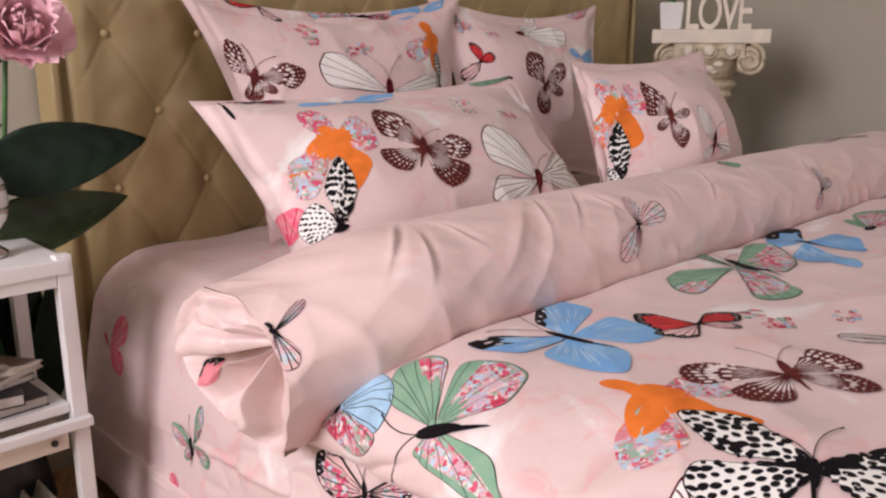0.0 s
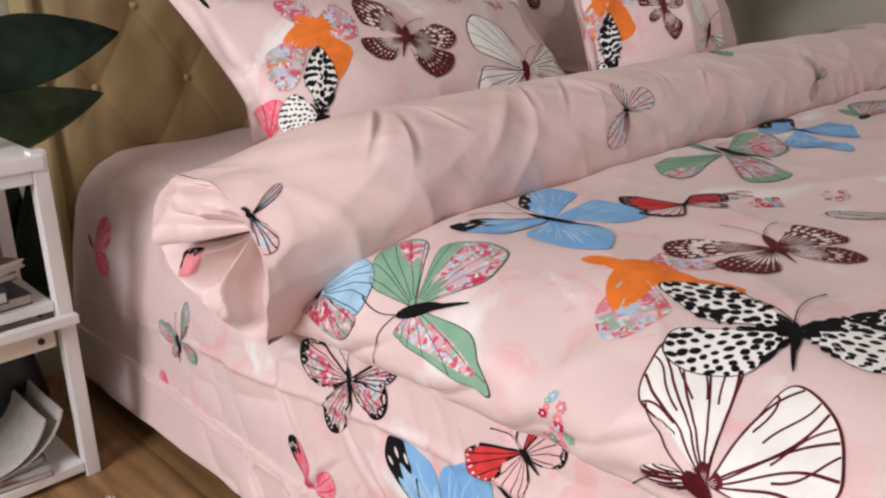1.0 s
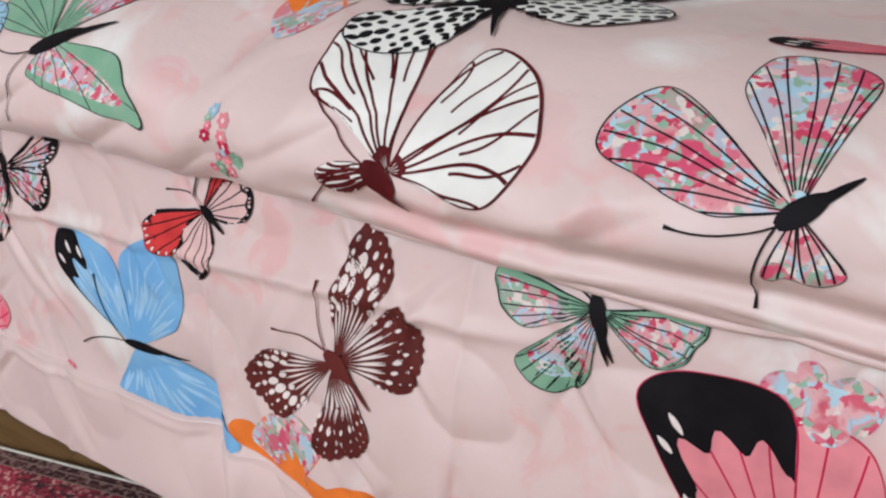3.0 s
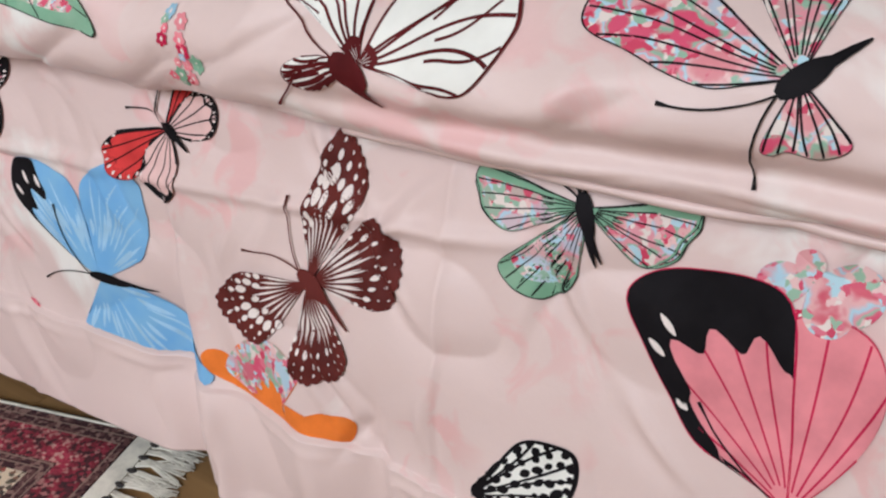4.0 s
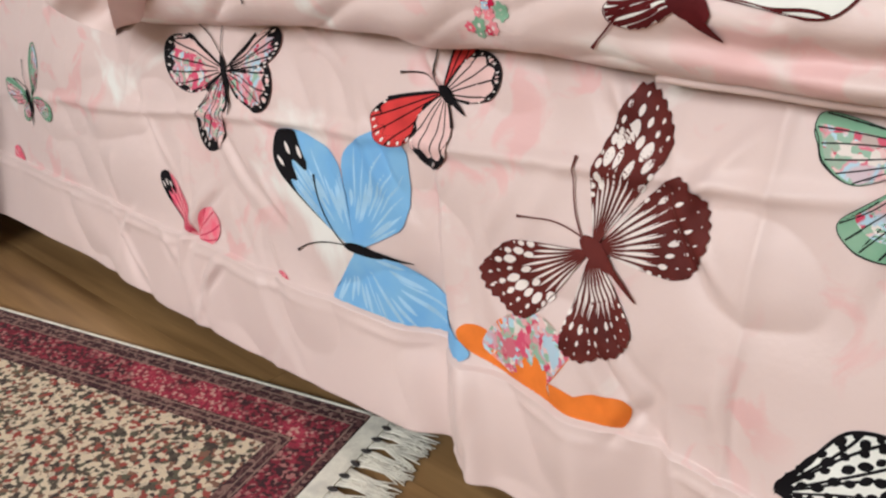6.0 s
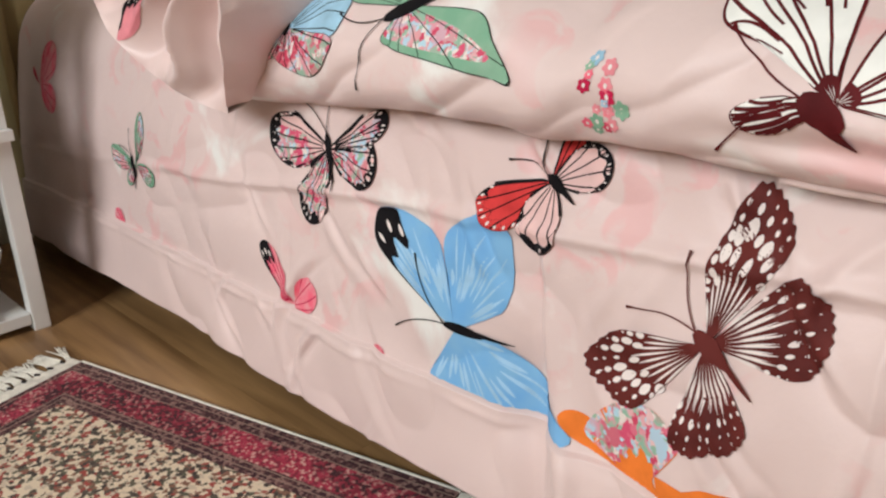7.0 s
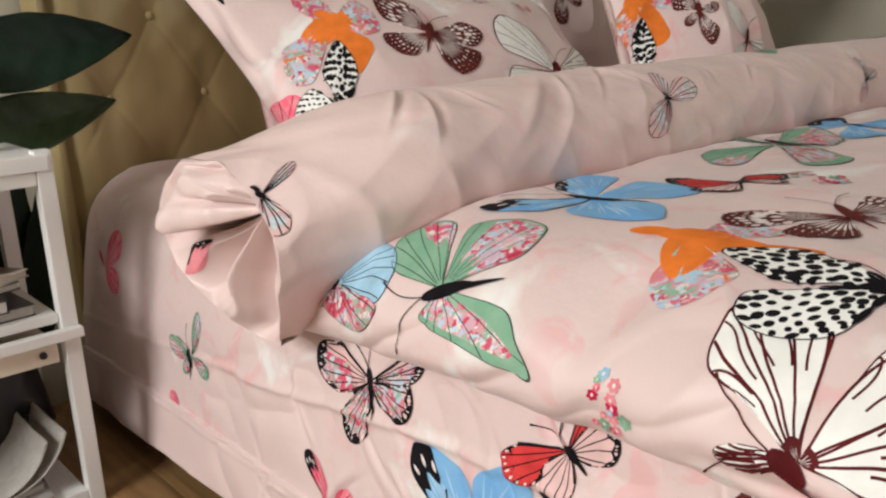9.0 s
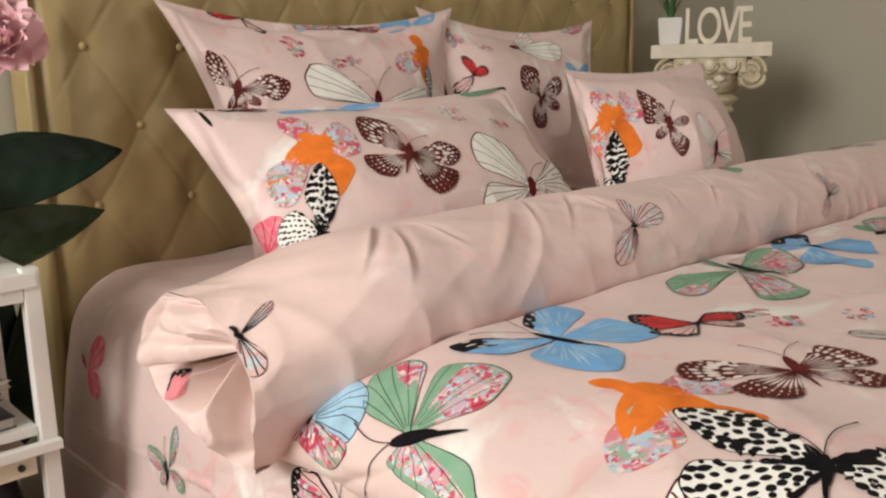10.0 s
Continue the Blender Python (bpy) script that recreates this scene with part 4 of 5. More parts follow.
butterfly("lineart", "duvet", 0.479, 0.148, ("f", 120, 0.073, 10), ("f", -1, 0.087, 12))
butterfly("cluster", "duvet", 0.609, 0.501, ("x", 0, 0.030, 1))
butterfly("cluster", "duvet", 0.603, 0.455, ("x", 0, 0.035, 1))
butterfly("cluster", "duvet", 0.708, 0.414, ("x", 0, 0.030, 1))
butterfly("cluster", "duvet", 0.077, 0.420, ("x", 0, 0.035, 1))
butterfly("blue", "sheet", 0.148, 0.587, ("ft", 49, 0.147, 13, 0.81, -30, 0.59), ("h", -22, 0.131, 34, 0.69, -33, 0.54), ("f", -111, 0.152, 21, 0.36, -93, 0.53), head=(73, 0.013), tail=(-87, 0.065))
butterfly("brown", "sheet", 0.222, 0.337, ("f", -7, 0.119, 17, 0.47, -22, 0.78), ("h", -59, 0.093, 21, 0.86, -31, 0.76), ("f", 115, 0.115, -16, 0.62, 29, 0.76), ("h", -167, 0.080, -25, 0.99, 26, 0.78), head=(51, 0.012), tail=(-123, 0.048))
butterfly("green", "sheet", 0.332, 0.131, ("f", 96, 0.071, -15, 0.96, 23, 0.74), ("h", 160, 0.071, -25, 0.97, 20, 0.73), ("f", -97, 0.065, 19, 1.02, -28, 0.80), head=(40, 0.005), tail=(-155, 0.037))
butterfly("posy", "sheet", 0.318, -0.001, ("h", 105, 0.029, 45), ("h", -96, 0.037, 50), ("h", 18, 0.019, 45), ("h", -144, 0.032, 40))
butterfly("bigpink", "sheet", 0.185, -0.019, ("h", 174, 0.059, -30, 1.23, 49, 0.76), ("h", 2, 0.118, 30), ("ft", 48, 0.154, 22, 0.43, -35, 0.81), head=(90, 0.003), tail=(-90, 0.021))
butterfly("zebra", "sheet", 0.103, 0.184, ("f", -51, 0.095, 20, 0.69, -39, 0.62))
butterfly("orange", "sheet", 0.085, 0.374, ("f", 71, 0.091, 14), ("f", -74, 0.083, 20), ("hf", 12, 0.072, 58, 0.91, -41, 0.88))
butterfly("lineart", "roll", 1.155, 0.225, ("f", 21, 0.096, 24), ("f", 68, 0.073, 18), ("h", -138, 0.094, 26), ("h", -120, 0.054, 14))
butterfly("lineart", "roll", 1.825, 0.190, ("f", 66, 0.073, 20), ("h", 18, 0.072, 20), ("h", -124, 0.059, 28))
butterfly("lineart", "roll", 0.512, 0.250, ("f", 31, 0.056, 13), ("h", -90, 0.067, 20), ("f", 99, 0.018, 18), tail=(-68, 0.016))
butterfly("green", "roll", 1.639, 0.371, ("fg", -117, 0.067, 30))
butterfly("lineart", "roll", 2.291, 0.379, ("f", -178, 0.198, 12), ("f", -11, 0.110, 12))
butterfly("tipped", "roll_end", 0.664, 0.001, ("ft", 128, 0.064, 34))
butterfly("bluepatch", "front_a", -0.155, 0.184, ("h", 18, 0.193, 12), ("h", 172, 0.078, 14))
butterfly("stroke", "front_a", -0.361, 0.241, ("f", -92, 0.064, 5))
butterfly("floral", "front_a", -0.282, 0.239, ("h", -171, 0.066, 14), ("h", -2, 0.061, 10))
butterfly("orange", "front_a", -0.244, 0.077, ("hf", 91, 0.091, 28), ("hf", -30, 0.078, 65, 1.10, -32, 0.71), ("hf", -148, 0.133, -21, 0.67, 18, 0.98), ("f", -77, 0.093, 13, 0.76, -34, 1.35))
butterfly("leopard", "front_a", -0.323, -0.100, ("h", 65, 0.143, 18, 0.57, -20, 0.57), ("h", 136, 0.065, -33, 1.00, 41, 0.67))
butterfly("brown", "front_a", -0.089, 0.007, ("f", 101, 0.133, -21, 0.79, 40, 0.63), ("h", -167, 0.095, -23, 0.94, 25, 0.73), ("f", 0, 0.132, 18, 0.76, -21, 0.71), ("h", -75, 0.099, 47, 1.06, -23, 0.65), head=(56, 0.033), tail=(-127, 0.053))
butterfly("whiteline", "front_a", 0.189, -0.096, ("f", 117, 0.161, -24, 0.67, 37, 0.81), ("h", -169, 0.161, -18, 0.75, 20, 0.47), ("f", 18, 0.175, 12, 0.91, -5, 1.24), ("h", 0, 0.174, 18), head=(66, 0.025), tail=(-115, 0.043))
butterfly("cluster", "front_a", 0.127, 0.147, ("x", 0, 0.028, 1))
butterfly("cluster", "front_a", 0.117, 0.108, ("x", 0, 0.022, 1))
butterfly("cluster", "front_a", 0.224, 0.082, ("x", 0, 0.028, 1))
butterfly("cluster", "front_a", -0.048, -0.144, ("x", 0, 0.030, 1))
butterfly("green", "front_a", 0.400, 0.239, ("fg", 179, 0.149, 10), ("hb", -149, 0.008, 30))
butterfly("pinklet", "front_a", -0.400, -0.081, ("h", 63, 0.070, 35))
butterfly("orange", "front_b", -0.245, 0.087, ("hf", 95, 0.078, 28), ("hf", -6, 0.072, 52, 1.11, -21, 0.85), ("hf", -129, 0.087, -21, 0.73, 20, 1.12), ("f", -59, 0.101, 21, 0.51, -25, 0.98))
butterfly("leopard", "front_b", -0.260, -0.088, ("h", 84, 0.141, 10, 0.63, -18, 0.58), ("h", 131, 0.062, 30))
butterfly("brown", "front_b", -0.116, 0.037, ("f", 104, 0.109, -12, 0.67, 59, 0.56), ("h", -147, 0.050, 24), ("f", 4, 0.047, 28), ("h", -85, 0.086, -18, 0.59, 25, 0.71), head=(82, 0.019), tail=(-106, 0.043))
butterfly("whiteline", "front_b", -0.000, -0.058, ("f", 103, 0.109, 20), ("h", -149, 0.057, 22), ("f", -15, 0.086, 18), head=(64, 0.033))
butterfly("brown", "back_a", -0.297, 0.078, ("f", 104, 0.089, -14, 0.72, 33, 0.45), ("f", 6, 0.111, 20, 0.68, -31, 0.66), ("h", -109, 0.052, 30), ("h", -55, 0.046, 24), head=(64, 0.027), tail=(-116, 0.043))
butterfly("whiteline", "back_a", 0.028, 0.016, ("f", 144, 0.191, -12, 0.81, 25, 0.89), ("f", 8, 0.189, 16), head=(83, 0.041))
butterfly("monarch", "back_a", -0.190, 0.269, ("f", -177, 0.066, 20), ("hp", -60, 0.049, 26))
butterfly("cluster", "back_a", -0.125, 0.208, ("x", 0, 0.026, 1))
butterfly("cluster", "back_a", -0.133, 0.176, ("x", 0, 0.026, 1))
butterfly("cluster", "back_a", -0.047, 0.141, ("x", 0, 0.026, 1))
butterfly("cluster", "back_a", -0.004, 0.151, ("x", 0, 0.026, 1))
butterfly("orange", "back_a", 0.229, 0.156, ("f", -89, 0.093, 25), ("hf", -161, 0.116, 30), ("f", 113, 0.066, 25))
butterfly("leopard", "back_a", 0.229, 0.028, ("h", 87, 0.093, 18))
butterfly("bluepatch", "back_a", 0.226, 0.253, ("h", 170, 0.094, 30), ("h", 8, 0.071, 24))
butterfly("floral", "back_a", 0.054, 0.258, ("h", 176, 0.139, 12), ("h", -4, 0.079, 12))
butterfly("brown", "back_b", -0.045, 0.017, ("f", 113, 0.115, -30, 0.84, 43, 0.70), ("f", 33, 0.121, 24), ("h", -112, 0.105, 34), ("h", -22, 0.085, 24))
butterfly("monarch", "back_b", -0.265, 0.089, ("f", 87, 0.060, 26), ("f", 29, 0.054, 26), ("hp", -139, 0.065, 24))
butterfly("whiteline", "back_b", -0.060, 0.200, ("f", -2, 0.184, 22), ("h", 29, 0.124, 18))
butterfly("bluepatch", "back_b", 0.164, 0.105, ("h", -11, 0.169, 30), ("h", 150, 0.058, 26))
butterfly("floral", "back_b", 0.295, 0.270, ("h", 180, 0.110, 28))
butterfly("floral", "back_b", -0.254, 0.247, ("h", -106, 0.077, 16))
butterfly("cluster", "back_b", -0.252, 0.202, ("x", 0, 0.022, 1))
butterfly("cluster", "back_b", -0.179, 0.184, ("x", 0, 0.022, 1))
butterfly("green", "sheet", 0.332, 0.131, ("f", 96, 0.071, -15, 0.96, 23, 0.74), ("h", 160, 0.071, -25, 0.97, 20, 0.73), ("f", -97, 0.065, 19, 1.02, -28, 0.80), head=(40, 0.005), tail=(-155, 0.037))
butterfly("posy", "sheet", 0.318, -0.001, ("h", 105, 0.029, 45), ("h", -96, 0.037, 50), ("h", 18, 0.019, 45), ("h", -144, 0.032, 40))
butterfly("green", "sheet", 0.332, 0.131, ("f", 96, 0.071, -15, 0.96, 23, 0.74), ("h", 160, 0.071, -25, 0.97, 20, 0.73), ("f", -97, 0.065, 19, 1.02, -28, 0.80), head=(40, 0.005), tail=(-155, 0.037))
butterfly("green", "sheet", 0.332, 0.128, ("f", 93, 0.074, -12, 0.97, 25, 0.75), ("h", 157, 0.072, -25, 0.98, 19, 0.72), ("f", -97, 0.062, 20, 1.02, -32, 0.76), head=(40, 0.010), tail=(-166, 0.038))
butterfly("green", "sheet", 0.332, 0.128, ("f", 93, 0.074, -12, 0.97, 25, 0.75), ("h", 157, 0.072, -25, 0.98, 19, 0.72), ("f", -97, 0.059, 21, 1.07, -31, 0.80), head=(22, 0.008), tail=(-166, 0.038))
butterfly("green", "sheet", 0.332, 0.128, ("f", 93, 0.074, -12, 0.97, 25, 0.75), ("h", 157, 0.072, -25, 0.98, 19, 0.72), ("f", -97, 0.059, 21, 1.07, -31, 0.80), head=(22, 0.008), tail=(-166, 0.038))
butterfly("green", "sheet", 0.332, 0.128, ("f", 96, 0.074, -15, 0.96, 22, 0.75), ("h", 157, 0.072, -25, 0.98, 19, 0.72), ("f", -97, 0.062, 20, 1.02, -30, 0.80), head=(40, 0.010), tail=(-160, 0.035))
butterfly("green", "sheet", 0.332, 0.128, ("f", 96, 0.074, 17), ("h", 157, 0.072, 20), ("f", -97, 0.062, 23), head=(40, 0.010), tail=(-160, 0.035))
butterfly("green", "sheet", 0.192, 1.236, ("f", -18, 0.081, 16), ("f", 82, 0.078, 22), ("h", -104, 0.06, 26), ("h", 138, 0.046, 22), head=(39, 0.015), tail=(171, 0.041))
butterfly("pinklet", "sheet", 0.089, 0.851, ("ft", 39, 0.088, 16), ("h", -51, 0.055, 40))
butterfly("pinklet", "sheet", 0.067, 0.679, ("h", 40, 0.034, 40))
butterfly("cluster", "sheet", 0.304, 0.005, ("x", -81, 0.019, 1))
butterfly("pinklet", "sheet", 0.267, 1.592, ("h", -41, 0.095, 30), ("h", -113, 0.074, 34), ("f", 44, 0.04, 12), head=(24, 0.038), tail=(-174, 0.063))
butterfly("pinklet", "sheet", 0.081, 1.288, ("h", 59, 0.043, 36))
butterfly("bigpink", "duvet", 0.258, -0.015, ("ft", 96, 0.091, 16))
butterfly("green", "duvet", 1.332, 0.614, ("fg", 54, 0.081, 26), ("h", 12, 0.21, 26))

# ---------- nightstand and what stands on it ----------
ns = thing("nightstand", "white open wooden nightstand with shelves beside the bed", "nightstand")
NX0, NX1, NY0, NY1 = 0.00, 0.468, 1.355, 1.63
part("tabletop", boxed(NX0, NX1 - 0.006, NY0 - 0.004, NY1, 0.556, 0.580, 0.003), M_WHITE, ns)
for lx in (NX0, NX1 - 0.025):
    for ly in (NY0, NY1 - 0.025):
        part("leg", boxed(lx, lx + 0.025, ly, ly + 0.025, 0, 0.586 if lx > 0.1 and ly < 1.4 else 0.555, 0.003), M_WHITE, ns)
part("shelf", boxed(NX0 + 0.026, NX1 - 0.026, NY0 + 0.01, NY1 - 0.005, 0.318, 0.334, 0.002), M_WHITE, ns)
part("rail", boxed(NX0 + 0.026, NX1 + 0.001, NY0 - 0.018, NY0 - 0.001, 0.296, 0.312, 0.002), M_WHITE, ns)
part("rail", boxed(NX0 + 0.026, NX1 - 0.026, NY0 + 0.002, NY0 + 0.012, 0.535, 0.555, 0.002), M_WHITE, ns)
part("shelf", boxed(NX0 + 0.026, NX1 - 0.026, NY0 + 0.002, NY1 - 0.005, 0.012, 0.030, 0.002), M_WHITE, ns)
# unseen west side, added to keep window light off the shelves
part("light_block_side", boxed(NX0 + 0.004, NX0 + 0.016, NY0 + 0.026, NY1 - 0.026, 0.031, 0.554, 0.001), M_WHITE, ns)
# added dark sheet: the lower compartment's shade put in as colour
part("interior_shade_panel", boxed(NX0 + 0.026, NX1 - 0.026, NY1 - 0.004, NY1 + 0.004, 0.031, 0.316, 0.001), M_DARK, ns, "dark panel standing in for the shaded interior")
drawer = part("drawer", boxed(NX0 + 0.03, NX1 - 0.035, NY0 + 0.004, NY1 - 0.02, 0.258, 0.290, 0.002), M_LETTER, ns, "cream shallow drawer")
bm = bmesh.new()
bmesh.ops.create_uvsphere(bm, u_segments=12, v_segments=8, radius=0.006)
bmesh.ops.translate(bm, vec=(0.41, NY0 + 0.002, 0.275), verts=bm.verts)
part("knob", bm, M_BLACK, drawer, "small dark knob", True)


def cover(name, tones, scale):
    m = material(name, tones[0], 0.35, vary=0.2)
    nt = m.node_tree
    bsdf = nt.nodes["Principled BSDF"]
    co = nt.nodes.new("ShaderNodeTexCoord")
    vor = nt.nodes.new("ShaderNodeTexNoise")
    vor.inputs["Scale"].default_value = scale
    vor.inputs["Detail"].default_value = 1
    r = nt.nodes.new("ShaderNodeValToRGB")
    r.color_ramp.elements[0].position, r.color_ramp.elements[0].color = 0.4, (*tones[0], 1)
    r.color_ramp.elements[1].position, r.color_ramp.elements[1].color = 0.6, (*tones[1], 1)
    e = r.color_ramp.elements.new(0.5)
    e.color = (*tones[2], 1)
    nt.links.new(co.outputs["Object"], vor.inputs["Vector"])
    nt.links.new(vor.outputs["Fac"], r.inputs["Fac"])
    nt.links.new(r.outputs["Color"], bsdf.inputs["Base Color"])
    return m


def magazine(x, y, z, w, d, h, rz, mat, label):
    """A magazine: page block between two covers with a spine."""
    ob = thing("magazine", label, "magazine", (x, y, z), rz, "magazines in the nightstand")
    part("page_block", boxed(-w / 2 + 0.002, w / 2 - 0.003, -d / 2 + 0.002, d / 2 - 0.002, 0.0015, h - 0.0015, 0.001), M_PAPER, ob, "white page block")
    part("front_cover", boxed(-w / 2, w / 2, -d / 2, d / 2, h - 0.0015, h, 0.0004), mat, ob)
    part("back_cover", boxed(-w / 2, w / 2, -d / 2, d / 2, 0, 0.0015, 0.0004), mat, ob)
    part("spine", boxed(-w / 2 - 0.001, -w / 2 + 0.0015, -d / 2, d / 2, 0.0015, h - 0.0015, 0.0004), mat, ob)
    return ob


M_COVER_A = cover("dark_cover", ((0.02, 0.022, 0.03), (0.05, 0.05, 0.06), (0.03, 0.03, 0.04)), 9)
M_COVER_B = cover("photo_cover", ((0.55, 0.46, 0.34), (0.10, 0.06, 0.04), (0.72, 0.66, 0.56)), 17)
M_COVER_C = cover("mono_cover", ((0.03, 0.03, 0.03), (0.40, 0.39, 0.37), (0.22, 0.11, 0.08)), 14)
magazine(0.31, 1.475, 0.334, 0.20, 0.20, 0.018, 4, M_COVER_A, "dark glossy magazine lying on the nightstand shelf")
magazine(0.285, 1.48, 0.352, 0.21, 0.21, 0.020, -7, M_COVER_A, "thick dark magazine lying on another magazine")
magazine(0.285, 1.48, 0.372, 0.20, 0.20, 0.012, 16, M_COVER_A, "thin black magazine lying on a magazine pile")
magazine(0.295, 1.465, 0.384, 0.19, 0.20, 0.012, 32, M_COVER_B, "magazine with a brown photo cover topping the pile")
magazine(0.27, 1.47, 0.030, 0.26, 0.21, 0.012, -5, M_COVER_C, "black and white magazine on the lowest shelf")
magazine(0.25, 1.46, 0.042, 0.25, 0.19, 0.012, 9, M_COVER_C, "black and white magazine topping the lowest pile")


def bent_magazine(at, rz, r, mat, label):
    """A soft magazine bowed upwards against the leg."""
    ob = thing("bent_magazine", label, "magazine", at, rz, "magazines in the nightstand")
    for name, off, m in (("page_block", 0.0, M_PAPER), ("cover", 0.005, mat)):
        bm = bmesh.new()
        rows = []
        for i in range(19):
            a = -1.5708 + 1.30 * i / 18
            rows.append([[bm.verts.new(((r + o) * math.cos(a), y, (r + o) * (1 + math.sin(a)))) for y in (-0.10, 0.10)] for o in (off, off + (0.0045 if name == "page_block" else 0.001))])
        for a, b in zip(rows, rows[1:]):
            bm.faces.new((a[0][0], a[0][1], b[0][1], b[0][0]))
            bm.faces.new((a[1][0], b[1][0], b[1][1], a[1][1]))
            bm.faces.new((a[0][0], b[0][0], b[1][0], a[1][0]))
            bm.faces.new((a[0][1], a[1][1], b[1][1], b[0][1]))
        for e in (rows[0], rows[-1]):
            bm.faces.new((e[0][0], e[1][0], e[1][1], e[0][1]))
        part(name, bm, m, ob, smooth=False)
    return ob


bent_magazine((0.320, 1.468, 0.055), 0, 0.105, M_COVER_C, "grey glossy magazine bowed upwards on the lowest shelf")
bent_magazine((0.300, 1.468, 0.056), 0, 0.095, M_COVER_C, "grey magazine bowed upwards on the lowest shelf")
bag = lathe([(0.05, 0.0), (0.075, 0.01), (0.082, 0.05), (0.078, 0.11), (0.064, 0.165), (0.05, 0.185), (0.047, 0.18)], 28)
for v in bag.verts:
    v.co += Vector((0.004, 0.003, 0)) * math.sin(v.co.z * 60 + v.co.x * 50)
    v.co.y *= 0.7
can = tagged(mesh_object("storage_jar", bag, M_BLACK), "black jar at the back of the lowest shelf", "jar")
can.location = (0.385, 1.575, 0.030)
vase = thing("ornament_vase", "small white and silver ribbed vase on the nightstand", "vase", (0.372, 1.452, 0.580))
part("foot", lathe([(0.030, 0), (0.032, 0.008), (0.018, 0.018), (0.014, 0.034), (0.020, 0.040)], 24), M_SILVER, vase, "silver foot", True)
part("body", lathe([(0.020, 0.040), (0.034, 0.06), (0.040, 0.09), (0.036, 0.12), (0.026, 0.14), (0.030, 0.15)], 24), M_CERAMIC, vase, smooth=True)
for z in (0.072, 0.108):
    part("band", lathe([(0.0385, z), (0.0412, z + 0.003), (0.0412, z + 0.007), (0.0385, z + 0.010)], 24), M_SILVER, vase, "silver band", True)


jar = thing("jar", "black glossy lidded jar standing on the lowest shelf", "jar", (0.388, 1.582, 0.0305))
part("body", lathe([(0.0, 0.0), (0.030, 0.0), (0.034, 0.004), (0.039, 0.03), (0.041, 0.07), (0.039, 0.105), (0.031, 0.125), (0.028, 0.132), (0.0, 0.132)], 28), M_BLACK, jar, smooth=True)
part("lid", lathe([(0.0, 0.1325), (0.032, 0.1325), (0.033, 0.137), (0.031, 0.150), (0.012, 0.156), (0.010, 0.166), (0.0, 0.168)], 28), M_BLACK, jar, smooth=True)


# ---------- leafy plant with peonies behind the nightstand ----------
plant = thing("potted_plant", "artificial plant with dark broad leaves and pink peonies", "plant", (0.33, 1.70, 0))
part("pot", lathe([(0.055, 0), (0.06, 0.005), (0.075, 0.16), (0.08, 0.165), (0.076, 0.17), (0.06, 0.15)], 28), M_CERAMIC, plant, smooth=True)


def leaf(tip, root, width, cup, lift, name="leaf"):
    """A broad pointed leaf with a midrib, from root to tip in the room."""
    root, tip = Vector(root), Vector(tip)
    d = tip - root
    side = d.cross(Vector((0.25, -1, 0.35))).normalized()
    up = side.cross(d).normalized()
    bm = bmesh.new()
    rows = []
    for i in range(23):
        t = i / 22
        w = width * (math.sin(math.pi * t**0.72) ** 0.75) * (1 - 0.25 * t)
        c = root + d * t + up * lift * math.sin(math.pi * t)
        row = []
        for k in range(-6, 7):
            s = k / 6
            p = c + side * w * s + up * (cup * w * s * s + 0.002 * math.sin(t * 34 + abs(s) * 5) - 0.002 * math.exp(-((s / 0.08) ** 2)))
            row.append(bm.verts.new(p - plant.location))
        rows.append(row)
    for a, b in zip(rows, rows[1:]):
        for k in range(12):
            bm.faces.new((a[k], a[k + 1], b[k + 1], b[k]))
    ob = part(name, bm, M_LEAF, plant, smooth=True)
    so = ob.modifiers.new("thickness", "SOLIDIFY")
    so.thickness = 0.0012
    return ob


leaf((0.672, 1.50, 0.742), (0.395, 1.52, 0.700), 0.066, 0.25, 0.02)
leaf((0.650, 1.55, 0.632), (0.385, 1.57, 0.580), 0.058, 0.3, 0.006).data.materials[0] = M_LEAF_B
for k in range(7):
    leaf((0.27 + 0.045 * k, 1.665 + 0.008 * (k % 2), 0.50 + 0.03 * (k % 3)), (0.33 + 0.025 * k, 1.70, 0.16), 0.050, 0.2, 0.01)
leaf((0.30, 1.45, 0.80), (0.36, 1.58, 0.64), 0.05, 0.3, 0.02)
leaf((0.455, 1.60, 0.835), (0.39, 1.62, 0.70), 0.022, 0.3, 0.01)
leaf((0.46, 1.60, 0.775), (0.37, 1.62, 0.72), 0.018, 0.3, 0.01)
leaf((0.475, 1.60, 0.885), (0.39, 1.62, 0.84), 0.016, 0.3, 0.01)
for i, (a, b) in enumerate((((0.40, 1.52, 0.705), 0.01), ((0.402, 1.57, 0.592), 0.0), ((0.47, 1.56, 0.92), 0.02), ((0.36, 1.60, 0.88), -0.01))):
    bm = bmesh.new()
    pts = []
    for k in range(9):
        t = k / 8
        p = Vector((0.33 + b, 1.70, 0.14)).lerp(Vector(a), t) + Vector((0.02 * math.sin(3.14 * t), -0.01 * math.sin(3.14 * t), 0))
        pts.append(p - plant.location)
    part("stem", tube(bm, pts, 0.006, 0.004), M_STEM, plant, smooth=True)
for x, y, z, w, tx in ((0.36, 1.62, 0.50, 0.022, 0.30), (0.39, 1.66, 0.52, 0.02, 0.43), (0.34, 1.66, 0.54, 0.024, 0.35)):
    leaf((x, y, z), (tx, 1.68, 0.2), w, 0.2, 0.01, "blade").data.materials[0] = M_STEM


